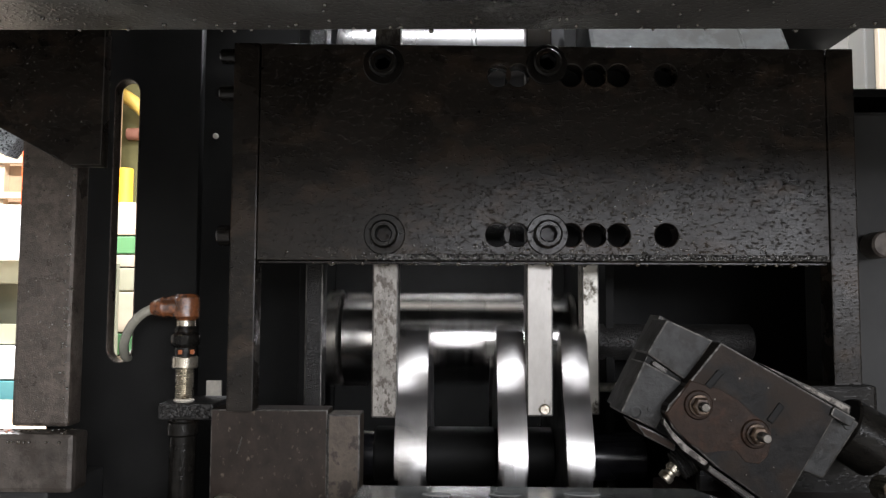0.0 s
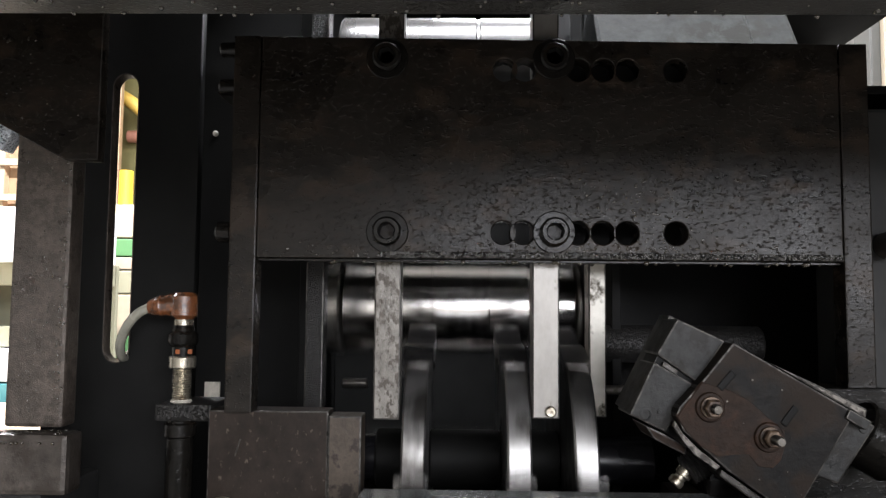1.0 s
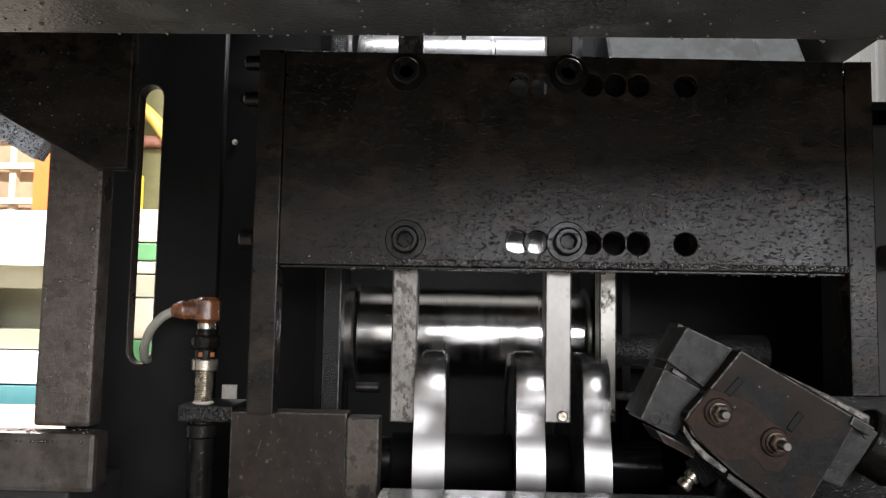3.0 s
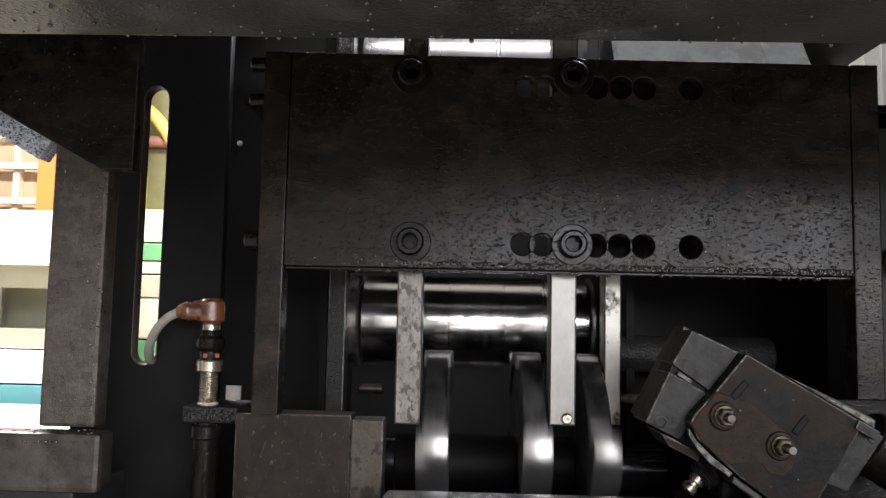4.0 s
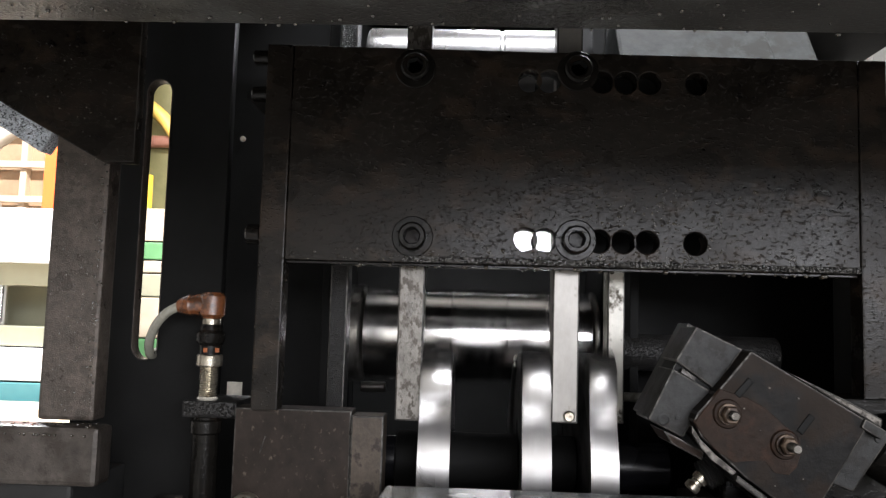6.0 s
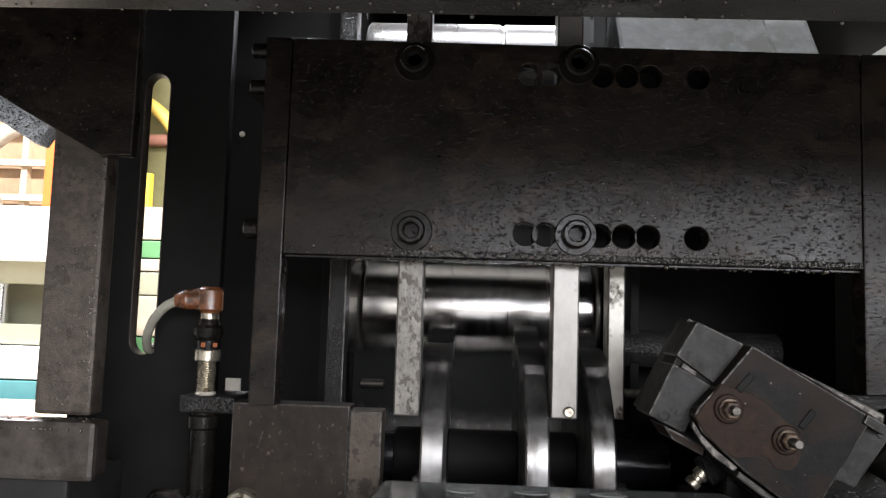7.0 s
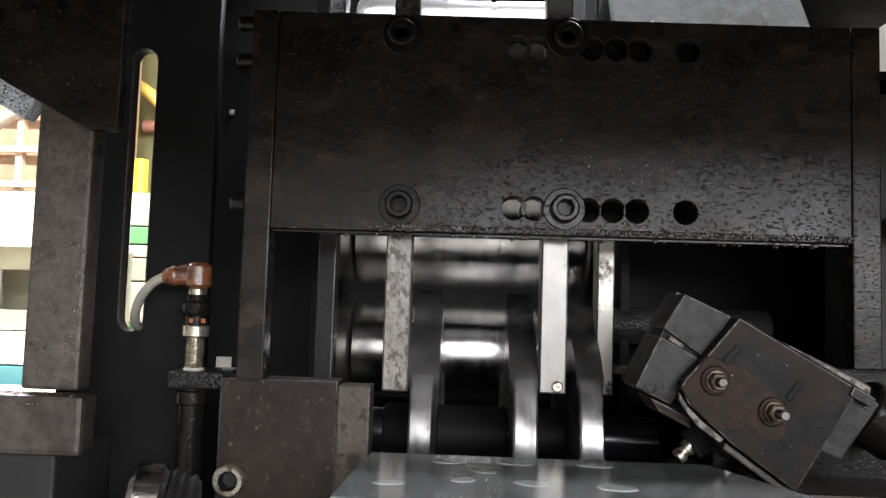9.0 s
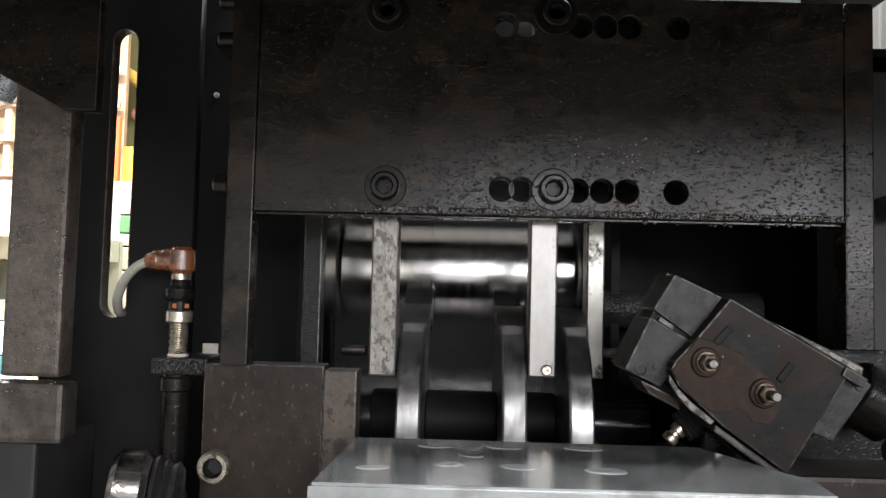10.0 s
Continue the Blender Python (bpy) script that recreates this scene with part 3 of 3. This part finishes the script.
def sensor():
    g = thing("proximity_sensor", (-0.2195, 0.616, -0.083), "threaded proximity sensor with rusty orange plug and oily cable", "sensor")
    x, y = -0.2195, 0.616
    up = lambda z: toward(x, y, z, (0, 0, 1))
    prof = []
    for k in range(15):
        prof += [(0.0067, k * 0.0018), (0.0075, k * 0.0018 + 0.0009)]
    part("thread", lathe([(0, 0)] + prof + [(0, 0.0262)], up(-0.083), 24), ZINC, g, "zinc threaded barrel")
    part("nut", rod(0.0103, 0.0095, up(-0.0565), 0.001, 6 * 4), ZINC, g, smooth=True)
    part("body", lathe([(0, 0), (0.0085, 0), (0.0085, 0.007), (0.0108, 0.009), (0.0116, 0.012), (0.0116, 0.017), (0.0090, 0.0195), (0.0082, 0.024), (0, 0.024)], up(-0.047), 24), OILY, g, smooth=True)
    for dx in (-0.001, 0.0075):
        part("indicator", box(x + dx - 0.0016, x + dx + 0.0016, y - 0.0095 + 60 * dx * dx, y - 0.0070 + 60 * dx * dx, -0.0450, -0.0415, 0.0004), LED, g)
    part("collar", rod(0.0076, 0.006, up(-0.0235), 0.0008, 24), ZINC, g, smooth=True)
    bm = rod(0.0105, 0.021, up(-0.018), 0.003, 24)
    part("plug", bm, ORANGE, g, "oil-soaked orange angled plug", smooth=True)
    part("plug_neck", lathe([(0, 0), (0.0085, 0), (0.0092, 0.006), (0.0080, 0.012), (0.0088, 0.014), (0.0070, 0.020), (0.0055, 0.024), (0, 0.024)], toward(x - 0.004, y, -0.0065, (-1, 0, -0.1)), 20), ORANGE, g, smooth=True)
    part("cable", tube([(-0.247, 0.616, -0.009), (-0.257, 0.618, -0.014), (-0.268, 0.624, -0.024), (-0.2765, 0.632, -0.038), (-0.2815, 0.646, -0.0495), (-0.2830, 0.660, -0.0510), (-0.2815, 0.676, -0.042), (-0.281, 0.70, -0.02)], 0.0038), CABLE, g, smooth=True)
    b = thing("sensor_bracket", (-0.22, 0.62, -0.30), "oily black bracket holding the sensor", "bracket")
    part("flange", box(-0.236, -0.192, 0.604, 0.655, -0.096, -0.0832, 0.002), GRIT, b)
    part("tube", rod(0.0105, 0.21, toward(-0.2195, 0.616, -0.305, (0, 0, 1))), OILY, b, smooth=True)
    part("locknut", rod(0.0125, 0.012, toward(-0.2195, 0.616, -0.110, (0, 0, 1))), OILY, b, smooth=True)
    part("seal_ring", rod(0.0085, 0.003, toward(-0.2195, 0.616, -0.0835, (0, 0, 1))), TAPE, b, smooth=True)
    t = part("paper_label", box(-0.2610, -0.2455, 0.7965, 0.7998, -0.103, -0.086, 0.0004), TAPE)
    tagged(t, "scrap of dirty white tape on the black wall", "tape")
    w = part("wall_screw", rod(0.003, 0.004, toward(-0.258, 0.800, 0.172, (0, -1, 0))), TAPE, smooth=True)
    tagged(w, "small pale screw head on the black wall", "screw")
    c = thing("steel_coupling", (-0.200, 0.52, -0.18), "shiny oily steel round coupling", "coupling")
    part("hub", rod(0.026, 0.024, toward(-0.226, 0.525, -0.162, (1, 0.25, -0.10)), 0.004), WETHUB, c, smooth=True)
    part("neck", lathe([(0, 0), (0.021, 0), (0.023, 0.003), (0.019, 0.006), (0.022, 0.009), (0.018, 0.012), (0.020, 0.016), (0.015, 0.020), (0, 0.022)], toward(-0.202, 0.531, -0.1645, (1, 0.25, -0.10)), 28), GRIT, c, smooth=True)
    part("pedestal", box(-0.22, -0.185, 0.515, 0.555, -0.31, -0.17, 0.003), BLACK, c)


# ---- tilted valve box ----
def valve_box():
    g = thing("valve_box", (0.19, 0.54, -0.30), "dark grey cast box tilted on its bracket, with two stud bolts", "box")
    ang = radians(30)
    o = Vector((0.142, 0.505, -0.0115 + H))
    frame_m = Matrix.Translation(o) @ Matrix.Rotation(radians(3), 4, "Z") @ Matrix.Rotation(ang, 4, "Y") @ Matrix.Translation((0, 0, -H))
    facing = (frame_m.to_3x3() @ Vector((0, -1, 0))).to_track_quat("Z", "Y").to_matrix().to_4x4()

    def slab(name, corners, y0, y1, m, label="", bev=0.0012):
        """A plate of that outline in the box's own slanting plane."""
        bm = bmesh.new()
        lo = [bm.verts.new((x, y0, z + H)) for x, z in corners]
        hi = [bm.verts.new((x, y1, z + H)) for x, z in corners]
        bm.faces.new(lo)
        bm.faces.new(hi)
        n = len(corners)
        for k in range(n):
            bm.faces.new((lo[k], lo[(k + 1) % n], hi[(k + 1) % n], hi[k]))
        bmesh.ops.recalc_face_normals(bm, faces=bm.faces[:])
        for f in bmesh.ops.bevel(bm, geom=bm.edges[:], offset=bev, segments=2, affect="EDGES", profile=0.6)["faces"]:
            f.material_index = 1
        bm.transform(frame_m)
        return part(name, bm, m, g, label, edge=WORN)

    def at(x, y, z):
        return Matrix.Translation(frame_m @ Vector((x, y, z + H))) @ facing

    slab("upper_block", [(-0.0035, -0.0030), (0.0300, 0.0004), (0.0268, -0.0318), (-0.0042, -0.0292)], 0.0, 0.030, GREYBLK)
    low = slab("lower_block", [(-0.0032, -0.0345), (0.0262, -0.0338), (0.0250, -0.0690), (-0.0005, -0.0712)], 0.0, 0.030, GREYBLK)
    slab("block_joint", [(-0.0025, -0.0285), (0.0285, -0.0300), (0.0280, -0.0350), (-0.0020, -0.0350)], 0.003, 0.028, SHADEBLK, bev=0.0005)
    slab("joint_key", [(0.0020, -0.0310), (0.0130, -0.0316), (0.0130, -0.0345), (0.0022, -0.0340)], -0.0006, 0.010, WORN, "worn key in the joint", 0.0005)
    slab("back_plate", [(-0.0010, 0.0010), (0.1180, 0.0010), (0.1150, -0.0700), (0.0020, -0.0690)], 0.028, 0.050, BLACK)
    slab("cover", [(0.0308, 0.0003), (0.1180, 0.0012), (0.1150, -0.0745), (0.0660, -0.0702), (0.0300, -0.0632), (0.0215, -0.0570), (0.0205, -0.0515), (0.0245, -0.0350)], -0.011, 0.030, GREYBOX, "flat cover plate stained with rust")
    slab("edge_bar", [(0.0560, 0.0016), (0.1280, 0.0020), (0.1262, 0.0078), (0.1000, 0.0060)], -0.007, 0.040, CHIPPED, "worn pale clamp bar along the cover's edge")
    slab("clip", [(0.1130, 0.0010), (0.1290, 0.0014), (0.1280, -0.0052), (0.1135, -0.0050)], -0.0130, 0.000, GREYBLK, bev=0.0008)
    slab("end_block", [(0.1183, 0.0008), (0.1362, 0.0012), (0.1325, -0.0420), (0.1168, -0.0450)], -0.006, 0.030, GREYBLK)
    slab("worn_edge", [(0.0640, -0.0712), (0.1120, -0.0752), (0.1120, -0.0800), (0.0650, -0.0755)], -0.006, 0.030, DULL, "bare worn lower edge of the cover")
    slab("gasket", [(0.0100, -0.0718), (0.0240, -0.0705), (0.0400, -0.0700), (0.0420, -0.0752), (0.0200, -0.0765)], -0.002, 0.028, RUST, "crumbling brown gasket")
    slab("torn_sheet", [(0.0215, -0.0600), (0.0300, -0.0645), (0.0440, -0.0680), (0.0600, -0.0702), (0.0590, -0.0735), (0.0430, -0.0722), (0.0330, -0.0690), (0.0235, -0.0640)], -0.0118, -0.008, CHIPPED, "torn pale edge of gasket sheet", 0.0005)
    for x, z, ln in ((0.0370, -0.0420, 0.014), (0.0776, -0.0396, 0.018)):
        m = at(x, -0.011, z)
        part("washer", lathe([(0, 0.0022), (0.0060, 0.0022), (0.0086, 0.0018), (0.0094, 0.0008), (0.0096, -0.001), (0, -0.001)], m, 28), RUST, g, smooth=True)
        part("spring_washer", lathe([(0.0036, 0.0040), (0.0066, 0.0038), (0.0070, 0.0024), (0.0036, 0.0022)], m, 24), RUSTL, g, smooth=True)
        s = part("stud_bolt", lathe([(0, 0)] + [(0.0031 - 0.0003 * (k % 2), 0.0007 * k) for k in range(int(ln / 0.0007))] + [(0.0024, ln), (0, ln)], m, 18), BOLT, g, smooth=True)
        part("nut", rod(0.0060, 0.0050, m @ Matrix.Translation((0, 0, 0.0040)), 0.001, 6), RUSTL, s)
    # dark inlays on the cover; their black stands for shade inside two slots
    for x, z, lean in ((0.0382, -0.0225, 12), (0.0830, -0.0215, 8)):
        cut = box(-0.0024, 0.0024, -0.0012, 0.0006, -0.0070 - H, 0.0070 - H, 0.0010)
        cut.transform(Matrix.Translation(frame_m @ Vector((x, -0.0108, z + H))) @ frame_m.to_3x3().to_4x4() @ Matrix.Rotation(radians(lean), 4, "Y"))
        part("slot_cut_shade", cut, SHADEBLK, g)
    rnd = random.Random(9)
    crust = bmesh.new()
    ring = []
    for cx, cz in ((0.026, -0.031), (0.044, -0.0275), (0.058, -0.0265), (0.072, -0.029), (0.084, -0.031), (0.0895, -0.038), (0.0905, -0.048), (0.0885, -0.054), (0.081, -0.0575), (0.072, -0.0555), (0.064, -0.060), (0.056, -0.0660), (0.044, -0.0650), (0.031, -0.0622), (0.0225, -0.0565)):
        ring.append((cx + rnd.uniform(-0.0008, 0.0008), cz + rnd.uniform(-0.0008, 0.0008)))
    up = [crust.verts.new((x, -0.01145, z + H)) for x, z in ring]
    dn = [crust.verts.new((0.062 + (x - 0.062) * 1.03, -0.0105, -0.047 + (z + 0.047) * 1.03 + H)) for x, z in ring]
    crust.faces.new(up)
    for k in range(len(ring)):
        crust.faces.new((up[k], up[k - 1], dn[k - 1], dn[k]))
    bmesh.ops.recalc_face_normals(crust, faces=crust.faces[:])
    crust.transform(frame_m)
    part("rust_crust", crust, RUST, g, "flat rust-brown crust round the stud nuts", smooth=True)
    part("hole_plug", lathe([(0.0042, 0.0003), (0.0030, 0.0006), (0.0028, -0.002), (0, -0.002)], at(0.0081, 0.0, -0.0657), 20), BLACK, low, smooth=True)
    part("hole_plug", rod(0.0014, 0.0008, at(0.0150, 0.0002, -0.0600), 0.0002, 12), BLACK, low, smooth=True)
    part("hole_plug", rod(0.0030, 0.0010, at(0.1300, -0.0058, -0.0040), 0.0003, 16), BLACK, g, smooth=True)
    for x, z in ((0.060, -0.040), (0.098, -0.052), (0.104, -0.066), (0.071, -0.010), (0.112, -0.060), (0.052, -0.014), (0.0445, -0.0335), (0.090, -0.033), (0.085, -0.065)):
        part("paint_chip", rod(rnd.uniform(0.0003, 0.0007), 0.0006, at(x, -0.0112, z), 0.0001, 7), CHIPPED, g)
    slope = (0.0118, 0, 0.0079)
    body = []
    for k in range(7):
        body += [(0.0092, 0.0022 * k), (0.0106, 0.0022 * k + 0.0011)]
    part("hose_fitting", lathe([(0, 0)] + body + [(0.0080, 0.0160), (0.0080, 0.024), (0, 0.024)], toward(0.1490, 0.530, -0.1130, slope), 20), GRIT, g, "black knurled hose fitting", smooth=True)
    part("fitting_tip", lathe([(0, 0), (0.0042, 0), (0.0050, 0.001), (0.0050, 0.0045), (0.0040, 0.0052), (0.0040, 0.0075), (0.0056, 0.0082), (0.0056, 0.0125), (0, 0.0125)], toward(0.1405, 0.530, -0.1215, (0.0080, 0, 0.0085)), 20), ZINC, g, "bright fitting tip", smooth=True)
    part("bracket", box(0.17, 0.30, 0.555, 0.60, -0.30, -0.06, 0.003), OILY, g)
    part("bracket_foot", box(0.15, 0.32, 0.50, 0.60, -0.31, -0.135, 0.003), BROWN, g)
    part("end_cap", rod(0.022, 0.03, toward(0.262, 0.535, -0.085, (0.86, 0, -0.5))), OILY, g, smooth=True)
    part("end_screw", rod(0.008, 0.02, toward(0.270, 0.50, -0.118, (0, -1, 0.1))), ZINC, g, smooth=True)
    return g


# ---- what shows through the side openings ----
def background():
    z0 = -H
    rack = thing("storage_rack", (-1.45, 2.6, z0), "workshop rack with orange post and white bins", "rack")
    part("orange_post", box(-1.575, -1.495, 2.70, 2.78, z0, 1.2, 0.004), ORPAINT, rack)
    part("white_bin", box(-2.3, -1.20, 2.45, 2.66, 0.12, 0.30, 0.006), WHITE, rack, "white painted bin front")
    part("grey_shelf", box(-2.3, -1.20, 2.50, 2.66, 0.045, 0.12, 0.003), OLIVE, rack)
    part("lower_bin", box(-2.3, -1.20, 2.40, 2.62, -0.26, -0.16, 0.006), WHITE, rack)
    part("teal_shelf", box(-2.3, -1.20, 2.40, 2.62, -0.34, -0.265, 0.003), TEAL, rack)
    part("back_sheet", box(-2.3, -1.20, 2.67, 2.69, -0.6, 0.12, 0.002), OLIVE, rack)
    part("grey_rail", box(-2.3, -1.20, 2.48, 2.60, -0.155, -0.09, 0.003), OLIVE, rack)
    for x in (-1.80, -1.70, -1.62):
        part("chrome_tube", rod(0.022, 0.30, toward(x, 2.58, -0.12, (0, 0, 1))), CHROME, rack, smooth=True)
    part("rack_leg", box(-2.28, -2.20, 2.45, 2.66, z0, -0.34, 0.004), TEAL, rack)
    part("rack_leg", box(-1.28, -1.20, 2.45, 2.66, z0, -0.34, 0.004), TEAL, rack)
    desk = thing("work_bench", (-1.5, 2.0, z0), "pale wooden work bench", "bench")
    part("bench_top", box(-2.2, -0.95, 1.80, 2.30, -0.36, -0.31, 0.004), BEIGE, desk)
    for x in (-2.1, -1.05):
        part("leg", box(x - 0.03, x + 0.03, 1.9, 2.2, z0, -0.36, 0.004), LATT, desk)
    lat = thing("lattice_screen", (-1.9, 3.4, z0), "brown timber lattice screen with pale bars", "screen")
    part("board", box(-3.2, -1.55, 3.42, 3.45, z0, 1.3, 0.003), LATT, lat)
    for k in range(9):
        part("upright_bar", box(-3.1 + 0.17 * k, -3.07 + 0.17 * k, 3.38, 3.42, z0, 1.3, 0.002), BEIGE, lat)
    for k in range(5):
        part("cross_bar", box(-3.2, -1.55, 3.36, 3.38, 0.28 + 0.16 * k, 0.31 + 0.16 * k, 0.002), BEIGE, lat)
    cart = thing("parts_cabinet", (-1.25, 3.0, z0), "cream and green drawer cabinet", "cabinet")
    for k, (za, zb, m) in enumerate(((z0, -0.22, CREAM), (-0.215, -0.135, GREEN), (-0.13, 0.02, CREAM), (0.025, 0.11, OLIVE), (0.115, 0.16, CREAM), (0.165, 0.23, GREEN), (0.235, 0.36, CREAM))):
        part("drawer_front", box(-1.50, -1.10, 2.85, 3.1, za, zb, 0.004), m, cart)
    rc = thing("red_canister", (-1.352, 2.92, 0.36), "tall red canister on the cabinet", "canister")
    part("can", rod(0.020, 0.26, toward(-1.352, 2.92, 0.36, (0, 0, 1))), ORPAINT, rc, smooth=True)
    yb = thing("yellow_canister", (-1.29, 2.92, 0.36), "yellow canister on the cabinet", "canister")
    part("can", rod(0.026, 0.14, toward(-1.29, 2.92, 0.36, (0, 0, 1))), YELLOW, yb, smooth=True)
    ob = part("red_pipe", rod(0.03, 0.85, toward(-1.62, 3.67, 0.80, (1, 0, 0))), FADED, smooth=True)
    tagged(ob, "faded red pipe along the partition", "pipe")
    gp = part("wall_panel", box(-1.76, -0.8, 3.70, 3.72, -H, 1.5, 0.003), MOSS)
    tagged(gp, "olive grey sheet metal partition", "partition")
    hs = part("yellow_hose", tube([(-1.80, 3.62, 1.06), (-1.66, 3.60, 1.00), (-1.52, 3.60, 0.90), (-1.40, 3.62, 0.72)], 0.032), HOSE, smooth=True)
    tagged(hs, "yellow rubber hose hanging before the partition", "hose")
    dc = part("cream_duct", tube([(-2.05, 3.30, -H), (-2.05, 3.20, 0.30), (-2.05, 2.95, 0.50), (-1.93, 2.93, 0.60), (-1.80, 2.92, 0.68), (-1.66, 2.92, 0.70), (-1.60, 2.92, 0.71)], 0.028), CREAM, smooth=True)
    tagged(dc, "pale bent duct behind the rack", "duct")
    post = thing("door_frame", (0.70, 1.4, z0), "beige painted door frame post", "door frame")
    part("post", box(0.752, 0.86, 1.40, 1.46, z0, 1.2, 0.004), DOORF, post)
    part("bead", box(0.770, 0.785, 1.385, 1.40, z0, 1.2, 0.002), CREAM, post)


machine_frame()
drops("beam_drops", [(-0.25, 0.22, 0.325, 0.341, 0.1225, 46), (-0.25, 0.22, 0.22, 0.325, 0.1225, 90)], 0.0005, 0.0012, 3, "small hanging drops of oil under the beam")
drops("plate_drops", [(-0.13, 0.265, 0.567, 0.580, 0.0268, 60)], 0.0007, 0.0020, 4, "small drops of oil along the plate's lower edge")
drops("sill_drops", [(-0.44, -0.284, 0.558, 0.576, -0.0990, 70), (-0.44, -0.284, 0.5555, 0.5565, -0.105, 30)], 0.0006, 0.0015, 6, "beads of oil along the sill")
beads("plate_beads", [(0.055, 0.215, 0.030, 0.088, 0.5655, 330, 0.0003, 0.0010), (-0.145, 0.272, 0.0285, 0.040, 0.5655, 420, 0.0003, 0.0009), (-0.145, 0.272, 0.040, 0.110, 0.5655, 160, 0.0002, 0.0006)], 11, "small beads of oil clinging to the plate's face",
      bare=[(hx, 0.0480, 0.0100) for hx in (0.0294, 0.0441, 0.0838, 0.1018, 0.1193, 0.1547)] + [(-0.0545, 0.0478, 0.0165), (0.0665, 0.0482, 0.0165)])
beads("post_beads", [(-0.300, -0.291, -0.09, 0.10, 0.572, 90, 0.0004, 0.0010), (-0.332, -0.292, -0.09, 0.12, 0.572, 120, 0.0003, 0.0007), (-0.40, -0.270, 0.115, 0.20, 0.558, 60, 0.0003, 0.0008)], 12, "small beads of oil on the post and head plate")
guard_plate()
hanging_bars()
rotor = lobe_rotor()
rollers = [wide_roller(), wide_roller()]
upper_roll()
ledge()
side_block()
sensor()
valve_box()
background()

# the machine's cycle: degrees past a steady 1200 a second, by seconds
DRIFT = [(0.0, -90), (0.2, -80), (0.5, -66), (0.8, -58), (1.0, -42), (1.2, -18), (1.5, 0), (1.6, 10), (1.9, 53), (2.2, 100), (2.4, 146), (2.7, 180), (3.8, 348), (5.2, 530), (6.8, 660), (7.7, 710), (9.4, 722), (9.7, 690), (10.0, 668)]


def cycle(t):
    for (a, u), (b, v) in zip(DRIFT, DRIFT[1:]):
        if t <= b:
            return 1200 * (t - 0.2) + u + (v - u) * (t - a) / (b - a)
    return 1200 * (t - 0.2) + DRIFT[-1][1]


# a roller's round, which takes two cycles: depth and height by twenty-second parts of it
ROUND = [(0, 0.850, 0.058), (1, 0.850, 0.036), (2, 0.850, 0.004), (3, 0.850, -0.009), (4, 0.850, -0.012), (5, 0.850, -0.016), (6, 0.850, -0.020), (7, 0.850, -0.026), (8, 0.850, -0.036),
         (9, 0.850, -0.047), (10, 0.850, -0.056), (11, 0.850, -0.066), (12, 0.855, -0.086), (13, 0.862, -0.125), (14, 0.885, -0.222), (15, 0.950, -0.244), (16, 1.030, -0.210), (17, 1.062, -0.110),
         (18, 1.065, -0.010), (19, 1.040, 0.085), (20, 0.970, 0.140), (21, 0.890, 0.098), (22, 0.850, 0.058)]


def roller_at(angle):
    u = ((angle - 105) % 720) / 720 * 22
    k = min(int(u), 21)
    (_, ya, za), (_, yb, zb) = ROUND[k], ROUND[k + 1]
    return ya + (yb - ya) * (u - k), za + (zb - za) * (u - k) + H


def motions():
    times = [k / FPS for k in range(301)]
    walk(rotor, [(t, pose(ROTOR[0], ROTOR[1], ROTOR[2] + H, -cycle(t) / 3)) for t in times])
    for k, roller in enumerate(rollers):
        walk(roller, [(t, pose(0, *roller_at(cycle(t) + 360 * k))) for t in times])


motions()
